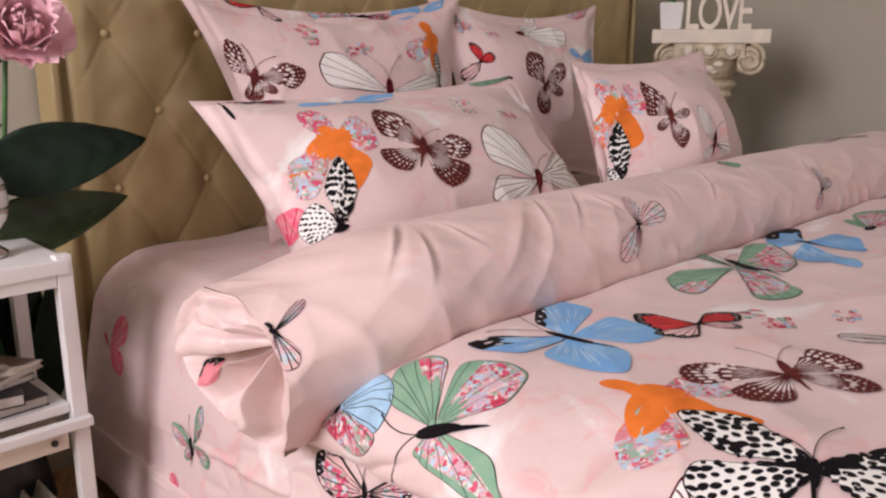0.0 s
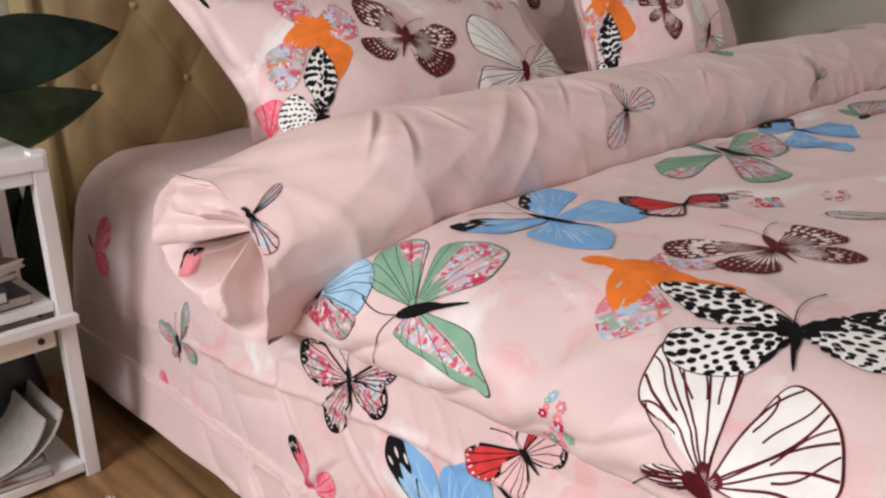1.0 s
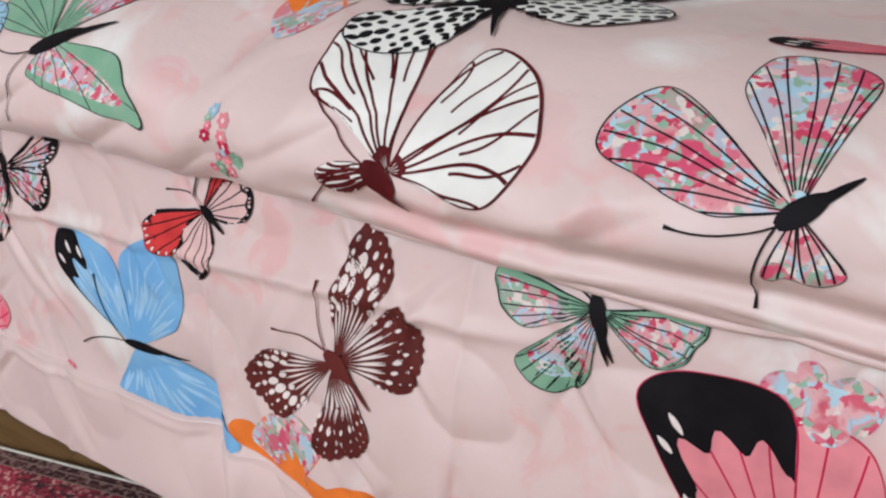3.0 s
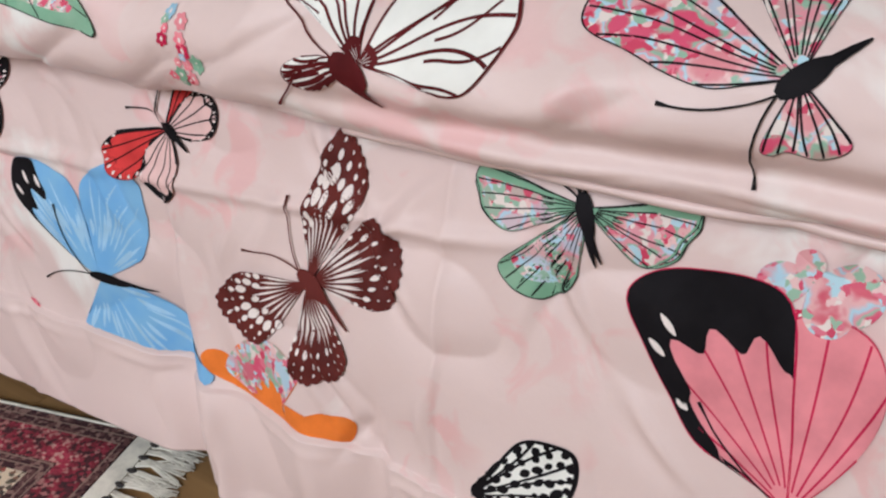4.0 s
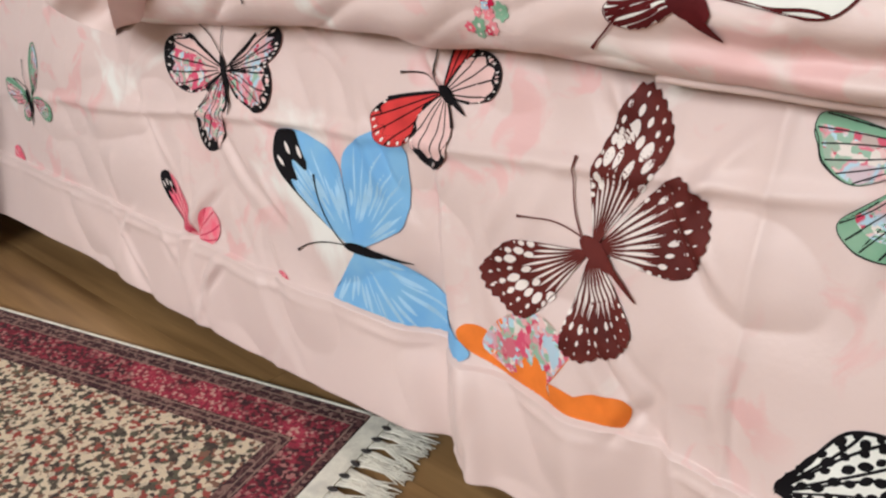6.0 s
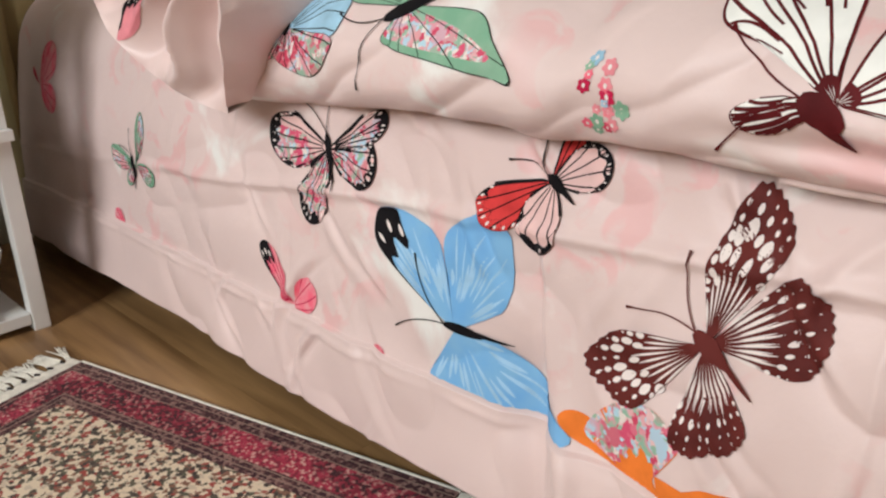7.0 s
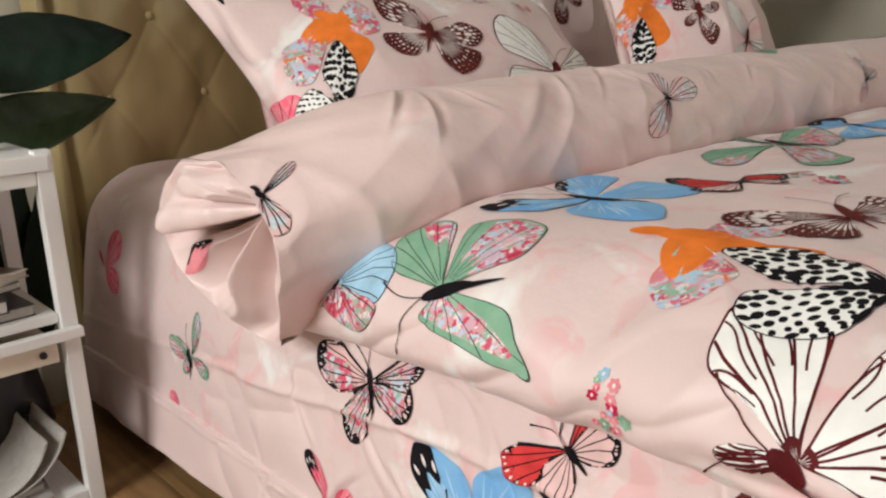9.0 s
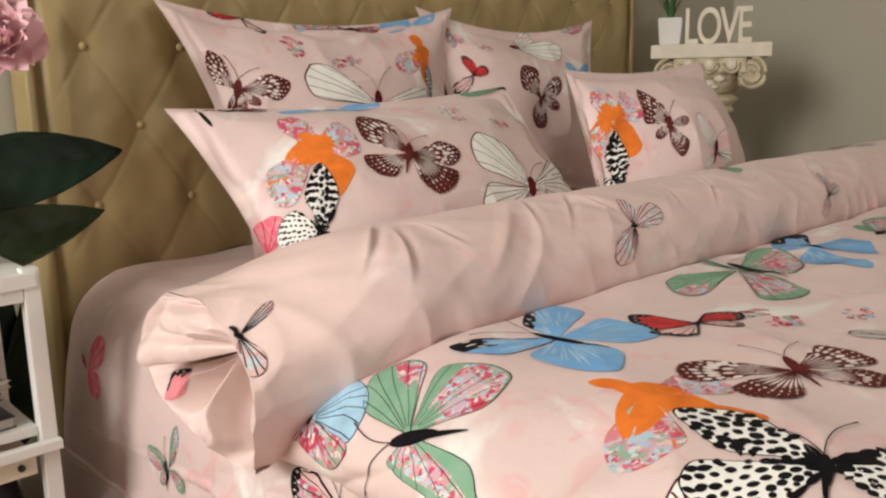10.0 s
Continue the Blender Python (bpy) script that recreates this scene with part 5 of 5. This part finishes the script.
def peony(at, size, seed):
    """A full flower of ruffled petals."""
    rnd = random.Random(seed)
    flower = part("flower", lathe([(0.004, -0.02), (0.012, -0.012), (0.014, 0.0), (0.004, 0.012)], 12), M_STEM, plant)
    flower.location = Vector(at) - plant.location
    for ring, (n, tilt_deg, ln) in enumerate(((9, 10, 1.0), (9, 32, 0.92), (8, 52, 0.8), (6, 70, 0.62))):
        for i in range(n):
            bm = bmesh.new()
            rows = []
            ph = rnd.uniform(0, 6)
            for a in range(7):
                t = a / 6
                row = []
                for b in range(-3, 4):
                    s = b / 3
                    w = size * 0.42 * ln * math.sin(math.pi * (0.12 + 0.72 * t)) ** 0.7
                    z = size * (0.35 * t * t + 0.10 * s * s) + size * 0.05 * math.sin(6 * s + ph) * t
                    row.append(bm.verts.new((size * ln * t * (1 - 0.08 * s * s) + 0.05 * size * math.cos(9 * s + ph) * t, w * s, z)))
                rows.append(row)
            for p, q in zip(rows, rows[1:]):
                for b in range(6):
                    bm.faces.new((p[b], p[b + 1], q[b + 1], q[b]))
            petal = part("petal", bm, M_PETAL, flower, smooth=True)
            petal.rotation_euler = (0, -radians(tilt_deg + rnd.uniform(-8, 8)), 2 * math.pi * (i + 0.5 * ring) / n + rnd.uniform(-0.15, 0.15))
    flower.rotation_euler = (radians(66), radians(-14), radians(4))
    return flower


peony((0.490, 1.55, 0.925), 0.085, 3)
peony((0.40, 1.56, 0.93), 0.066, 5)
peony((0.47, 1.58, 1.03), 0.064, 8)


# ---------- pedestal with letters and a small plant ----------
PED = pose(2.705, 1.525, 0, 0, 0, -60.6) @ Matrix.Diagonal((0.9, 0.9, 1, 1))
pedestal = thing("pedestal", "cream plaster column pedestal with an ornate capital", "pedestal")
pedestal.matrix_world = PED
part("slab", boxed(-0.208, 0.208, -0.13, 0.13, 0.905, 0.950, 0.006), M_LETTER, pedestal)
shaft = bmesh.new()
rings = []
for z, r in ((0.10, 0.085), (0.3, 0.082), (0.6, 0.078), (0.722, 0.076)):
    ring = []
    for i in range(96):
        a = 2 * math.pi * i / 96
        flute = r * (1 - 0.07 * max(0, math.cos(12 * a)) ** 0.6)
        ring.append(shaft.verts.new((flute * math.cos(a), flute * math.sin(a), z)))
    rings.append(ring)
for a, b in zip(rings, rings[1:]):
    for i in range(96):
        shaft.faces.new((a[i], a[(i + 1) % 96], b[(i + 1) % 96], b[i]))
shaft.faces.new(rings[0][::-1])
shaft.faces.new(rings[-1])
part("shaft", shaft, M_CREAM, pedestal, "fluted shaft", True)
part("collar", lathe([(0.078, 0.722), (0.090, 0.726), (0.094, 0.734), (0.088, 0.742), (0.084, 0.748), (0.092, 0.754), (0.104, 0.764), (0.108, 0.772), (0.096, 0.780), (0.092, 0.786)], 40), M_CREAM, pedestal, smooth=True)
part("capital", lathe([(0.090, 0.786), (0.104, 0.80), (0.116, 0.825), (0.128, 0.85), (0.135, 0.875), (0.140, 0.902)], 40), M_CREAM, pedestal, smooth=True)
part("frieze", boxed(-0.125, 0.125, -0.130, 0.122, 0.856, 0.904, 0.006), M_CREAM, pedestal)
part("base", lathe([(0.14, 0), (0.145, 0.02), (0.13, 0.035), (0.12, 0.05), (0.13, 0.06), (0.11, 0.085), (0.09, 0.10)], 40), M_CREAM, pedestal, smooth=True)


def volute(x, sgn):
    """A scroll of the capital, wound in a spiral."""
    bm = bmesh.new()
    for yy in (-0.116, 0.09):
        pts = []
        for i in range(60):
            t = i / 59
            a = math.pi / 2 + sgn * t * 4.6 * math.pi
            r = 0.047 * (1 - t) ** 0.9 + 0.006
            pts.append((x + r * math.cos(a), yy, 0.852 + r * math.sin(a)))
        tube(bm, pts, 0.0075, 0.004, 8)
    box(bm, x - 0.046, x + 0.046, -0.112, 0.112, 0.808, 0.900, 0.03)
    return part("volute", bm, M_CREAM, pedestal, "scrolled corner", True)


volute(-0.143, 1)
volute(0.143, -1)
for x in (-0.074, 0, 0.074):
    bm = bmesh.new()
    bmesh.ops.create_uvsphere(bm, u_segments=16, v_segments=10, radius=0.019, matrix=Matrix.Translation((x, -0.134, 0.882)))
    bmesh.ops.scale(bm, vec=(1, 0.6, 1), verts=bm.verts, space=Matrix.Translation((-x, 0.134, -0.882)))
    part("egg_moulding", bm, M_LETTER, pedestal, smooth=True)
    bm = bmesh.new()
    tube(bm, [(x + 0.028 * math.cos(a), -0.136, 0.884 + 0.027 * math.sin(a)) for a in np.linspace(-3.3, 0.2, 20)], 0.005, n=6)
    part("egg_rim", bm, M_CREAM, pedestal, smooth=True)
for x, z, s in ((-0.035, 0.838, 0.016), (0.035, 0.838, 0.016), (0, 0.852, 0.014), (0, 0.822, 0.018), (-0.02, 0.812, 0.01), (0.02, 0.812, 0.01)):
    bm = bmesh.new()
    bmesh.ops.create_uvsphere(bm, u_segments=12, v_segments=8, radius=s, matrix=Matrix.Translation((x, -0.118, z)))
    bmesh.ops.scale(bm, vec=(1.3, 0.7, 0.7), verts=bm.verts, space=Matrix.Translation((-x, 0.118, -z)))
    part("leaf_ornament", bm, M_LETTER, pedestal, smooth=True)
# the shaft's raised arches
for x in (-0.036, 0.0, 0.036):
    bm = bmesh.new()
    y = -math.sqrt(max(0.0, 0.079**2 - x * x)) - 0.001
    tube(bm, [(x, y - 0.002, 0.56), (x, y, 0.66), (x, y + 0.001, 0.70)], 0.003, n=6)
    part("flute_rib", bm, M_CREAM, pedestal, smooth=True)

word = bpy.data.curves.new("letters", "FONT")
word.body, word.size, word.extrude, word.bevel_depth = "LOVE", 0.165, 0.014, 0.002
word.space_character = 0.86
word.materials.append(M_LETTER)
letters = tagged(new("letter_sign", word), "ivory wooden letters reading LOVE standing on the pedestal", "sign")
letters.matrix_world = PED @ pose(-0.098, -0.045, 0.952, 90, 0, 0) @ Matrix.Diagonal((0.66, 1.0, 1, 1))
pot = thing("small_plant", "small white square pot with grassy green leaves", "plant")
pot.matrix_world = PED @ pose(-0.145, -0.04, 0.950)
bm = bmesh.new()
bmesh.ops.create_cone(bm, cap_ends=True, segments=4, radius1=0.052, radius2=0.062, depth=0.088, matrix=pose(0, 0, 0.044, 0, 0, 45))
bmesh.ops.bevel(bm, geom=list(bm.edges), offset=0.004, segments=2, affect="EDGES")
part("pot", bm, M_CERAMIC, pot)
for k in range(60):
    rnd = random.Random(k)
    a, l, w = rnd.uniform(0, 6.28), rnd.uniform(0.05, 0.11), rnd.uniform(0.003, 0.006)
    lean = rnd.uniform(0.1, 0.8)
    bm = bmesh.new()
    rows = []
    for i in range(6):
        t = i / 5
        c = Vector((math.cos(a) * (0.01 + l * lean * t * t), math.sin(a) * (0.01 + l * lean * t * t), 0.085 + l * t * (1 - 0.2 * lean * t)))
        s = Vector((-math.sin(a), math.cos(a), 0)) * w * (1 - t * 0.9)
        rows.append([bm.verts.new(c - s), bm.verts.new(c + s)])
    for p, q in zip(rows, rows[1:]):
        bm.faces.new((p[0], p[1], q[1], q[0]))
    part("blade", bm, M_STEM, pot, smooth=True)


# ---------- rug ----------
def rug_material():
    """Woven pattern: dark red border between narrow bands, cream field with small flowers."""
    m = bpy.data.materials.new("woven_rug")
    m.use_nodes = True
    nt = m.node_tree
    nd, lk = nt.nodes.new, nt.links.new
    bsdf = nt.nodes["Principled BSDF"]
    bsdf.inputs["Roughness"].default_value = 0.9
    co = nd("ShaderNodeTexCoord")
    sep = nd("ShaderNodeSeparateXYZ")
    lk(co.outputs["Object"], sep.inputs[0])

    def mth(op, a, b=None):
        n = nd("ShaderNodeMath")
        n.operation = op
        for i, x in enumerate((a, b)):
            if isinstance(x, (int, float)):
                n.inputs[i].default_value = x
            elif x is not None:
                lk(x, n.inputs[i])
        return n.outputs[0]

    ex = mth("SUBTRACT", RUG_W / 2, mth("ABSOLUTE", sep.outputs["X"]))
    ey = mth("SUBTRACT", RUG_L / 2, mth("ABSOLUTE", sep.outputs["Y"]))
    edge = mth("MINIMUM", ex, ey)

    def vor(scale, cols, stretch=(1, 1, 1)):
        mp = nd("ShaderNodeMapping")
        mp.inputs["Scale"].default_value = stretch
        lk(co.outputs["Object"], mp.inputs["Vector"])
        warp = nd("ShaderNodeTexNoise")
        warp.inputs["Scale"].default_value = scale * 1.4
        lk(mp.outputs["Vector"], warp.inputs["Vector"])
        add = nd("ShaderNodeVectorMath")
        add.operation = "MULTIPLY_ADD"
        add.inputs[1].default_value = (1.0 / scale,) * 3
        lk(warp.outputs["Color"], add.inputs[0])
        lk(mp.outputs["Vector"], add.inputs[2])
        v = nd("ShaderNodeTexVoronoi")
        v.inputs["Scale"].default_value = scale
        lk(add.outputs[0], v.inputs["Vector"])
        s = nd("ShaderNodeSeparateColor")
        lk(v.outputs["Color"], s.inputs["Color"])
        r = nd("ShaderNodeValToRGB")
        r.color_ramp.interpolation = "CONSTANT"
        while len(r.color_ramp.elements) < len(cols):
            r.color_ramp.elements.new(0.5)
        for i, c in enumerate(cols):
            r.color_ramp.elements[i].position, r.color_ramp.elements[i].color = i / len(cols), (*c, 1)
        lk(s.outputs["Red"], r.inputs["Fac"])
        return r.outputs["Color"], v.outputs["Distance"]

    cream, red, dark = (0.74, 0.62, 0.46), (0.21, 0.018, 0.036), (0.045, 0.014, 0.020)
    field, _ = vor(185, (cream, (0.24, 0.12, 0.08), cream, (0.06, 0.045, 0.04), (0.34, 0.07, 0.055), (0.10, 0.08, 0.06), cream, (0.12, 0.11, 0.075), (0.60, 0.50, 0.38)))
    border, _ = vor(260, (red, dark, (0.30, 0.030, 0.055), dark, (0.42, 0.18, 0.17), red, (0.08, 0.016, 0.024)))
    bright, _ = vor(300, ((0.36, 0.025, 0.06), (0.46, 0.05, 0.09), (0.20, 0.02, 0.04), (0.62, 0.34, 0.30), (0.34, 0.03, 0.06)))
    where = nd("ShaderNodeTexNoise")
    where.inputs["Scale"].default_value = 16
    lk(co.outputs["Object"], where.inputs["Vector"])
    patch = nd("ShaderNodeMapRange")
    patch.inputs["From Min"].default_value, patch.inputs["From Max"].default_value = 0.50, 0.58
    lk(where.outputs["Fac"], patch.inputs["Value"])
    two = nd("ShaderNodeMix")
    two.data_type = "RGBA"
    lk(patch.outputs["Result"], two.inputs["Factor"])
    lk(border, two.inputs["A"])
    lk(bright, two.inputs["B"])
    border = two.outputs["Result"]
    bands, _ = vor(240, (dark, (0.12, 0.05, 0.05), dark, (0.26, 0.15, 0.13)))

    def pick(lo, hi, a, b):
        """b where the distance from the edge lies between lo and hi, else a."""
        k = mth("MULTIPLY", mth("GREATER_THAN", edge, lo), mth("LESS_THAN", edge, hi))
        x = nd("ShaderNodeMix")
        x.data_type = "RGBA"
        lk(k, x.inputs["Factor"])
        lk(a, x.inputs["A"])
        lk(b, x.inputs["B"])
        return x.outputs["Result"]

    c = pick(0.0, 0.088, field, bands)
    c = pick(0.026, 0.068, c, border)
    line = nd("ShaderNodeRGB")
    line.outputs[0].default_value = (0.30, 0.20, 0.16, 1)
    for at in (0.012, 0.024, 0.070, 0.078):
        c = pick(at, at + 0.0016, c, line.outputs[0])
    lk(c, bsdf.inputs["Base Color"])
    w = nd("ShaderNodeTexNoise")
    w.inputs["Scale"].default_value = 700
    lk(co.outputs["Object"], w.inputs["Vector"])
    b = nd("ShaderNodeBump")
    b.inputs["Strength"].default_value, b.inputs["Distance"].default_value = 0.6, 0.002
    lk(w.outputs["Fac"], b.inputs["Height"])
    lk(b.outputs["Normal"], bsdf.inputs["Normal"])
    return m


RUG_W, RUG_L = 0.44, 0.640
rug = thing("rug", "small dark red oriental rug with cream fringes", "rug")
RUG_AT = pose(0.612, 0.590, 0, 0, 0, 15.1) @ Matrix.Translation((-RUG_W / 2, RUG_L / 2, 0))
rug.matrix_world = RUG_AT
pile = bmesh.new()
box(pile, -RUG_W / 2 + 0.003, RUG_W / 2 - 0.003, -RUG_L / 2 + 0.016, RUG_L / 2 - 0.016, 0.001, 0.008, 0.0015)
part("woven_body", pile, rug_material(), rug)
M_YARN = material("cream_yarn", (0.80, 0.77, 0.68), 0.85, vary=0.2, scale=60, fine=600, bump=0.4)
part("side_binding", tube(bmesh.new(), [(RUG_W / 2 - 0.001, y, 0.0045) for y in np.linspace(-RUG_L / 2 + 0.016, RUG_L / 2 - 0.016, 30)], 0.0042), M_YARN, rug, "cream bound edge", True)
part("side_binding", tube(bmesh.new(), [(-RUG_W / 2 + 0.001, y, 0.0045) for y in np.linspace(-RUG_L / 2 + 0.016, RUG_L / 2 - 0.016, 30)], 0.0042), M_YARN, rug, "cream bound edge", True)
for sgn in (-1, 1):
    part("end_band", boxed(-RUG_W / 2, RUG_W / 2, sgn * (RUG_L / 2 - 0.004) - 0.0115, sgn * (RUG_L / 2 - 0.004) + 0.0115, 0.0005, 0.0062, 0.001), M_YARN, rug, "cream flat-woven end")
tassels = []
for k in range(4):
    bm = bmesh.new()
    rnd = random.Random(k)
    for s in range(14):
        x0, x1 = rnd.uniform(-0.003, 0.003), rnd.uniform(-0.012, 0.012)
        l = rnd.uniform(0.045, 0.062)
        tube(bm, [(x0, 0, 0.004), (x0 * 1.3 + x1 * 0.15, l * 0.3, 0.0055), (x0 + x1 * 0.6, l * 0.7, 0.0035), (x0 + x1, l, 0.002)], 0.0013, 0.0007, 5)
    me = bpy.data.meshes.new("tassel")
    bm.to_mesh(me)
    bm.free()
    me.materials.append(M_YARN)
    me.shade_smooth()
    tassels.append(me)
knot = bmesh.new()
bmesh.ops.create_uvsphere(knot, u_segments=8, v_segments=6, radius=0.0040)
bmesh.ops.scale(knot, vec=(0.8, 1.6, 0.6), verts=knot.verts)
knot_me = bpy.data.meshes.new("knot")
knot.to_mesh(knot_me)
knot.free()
knot_me.materials.append(M_DARK)
for sgn in (-1, 1):
    for i in range(44):
        x = -RUG_W / 2 + 0.004 + (RUG_W - 0.008) * i / 43
        t = new("tassel", tassels[i % 4])
        t.parent = rug
        t.matrix_basis = pose(x, sgn * (RUG_L / 2 + 0.007), 0, 0, 0, (0 if sgn > 0 else 180) + 16 * math.sin(i * 2.3))
        if i % 2 == 0:
            kn = new("knot", knot_me)
            kn.parent = rug
            kn.matrix_basis = pose(x, sgn * (RUG_L / 2 + 0.009), 0.0055, 0, 0, 12 * math.sin(i))

# ---------- floor ----------
slab("floor", XW0 - 0.12, XW1 + 0.12, YW0 - 0.12, YW1 + 0.12, -0.1, -0.004, M_DARK)
floor_ob = bpy.data.objects["floor"]


def wood():
    m = bpy.data.materials.new("brown_laminate")
    m.use_nodes = True
    nt = m.node_tree
    nd, lk = nt.nodes.new, nt.links.new
    bsdf = nt.nodes["Principled BSDF"]
    bsdf.inputs["Roughness"].default_value = 0.36
    co, info = nd("ShaderNodeTexCoord"), nd("ShaderNodeObjectInfo")
    mp = nd("ShaderNodeMapping")
    mp.inputs["Scale"].default_value = (22, 1.6, 22)
    shift = nd("ShaderNodeVectorMath")
    shift.operation = "ADD"
    lk(co.outputs["Object"], shift.inputs[0])
    lk(info.outputs["Random"], shift.inputs[1])
    lk(shift.outputs[0], mp.inputs["Vector"])
    n = nd("ShaderNodeTexNoise")
    n.inputs["Scale"].default_value, n.inputs["Detail"].default_value, n.inputs["Distortion"].default_value = 1.6, 8, 0.5
    lk(mp.outputs["Vector"], n.inputs["Vector"])
    r = nd("ShaderNodeValToRGB")
    r.color_ramp.elements[0].position, r.color_ramp.elements[0].color = 0.3, (0.17, 0.090, 0.036, 1)
    r.color_ramp.elements[1].position, r.color_ramp.elements[1].color = 0.7, (0.42, 0.25, 0.108, 1)
    lk(n.outputs["Fac"], r.inputs["Fac"])
    lk(r.outputs["Color"], bsdf.inputs["Base Color"])
    b = nd("ShaderNodeBump")
    b.inputs["Strength"].default_value, b.inputs["Distance"].default_value = 0.2, 0.001
    lk(n.outputs["Fac"], b.inputs["Height"])
    lk(b.outputs["Normal"], bsdf.inputs["Normal"])
    return m


plank_bm = boxed(-0.0959, 0.0959, -0.6432, 0.6432, -0.004, 0.0, 0.0003)
plank_me = bpy.data.meshes.new("plank")
plank_bm.to_mesh(plank_me)
plank_bm.free()
plank_me.materials.append(wood())
for i in range(33):
    for j in range(-1, 4):
        y = YW0 + 0.645 + 1.287 * j + (i * 0.43 % 1.287)
        y0, y1 = max(y - 0.6435, YW0), min(y + 0.6435, YW1)
        x = XW0 + 0.096 + 0.192 * i
        if y1 - y0 < 0.02 or x + 0.096 > XW1 + 0.1:
            continue
        pk = new("plank", plank_me)
        pk.parent = floor_ob
        pk.location = (x, (y0 + y1) / 2, 0)
        pk.scale = (1, (y1 - y0 - 0.0006) / 1.2864, 1)
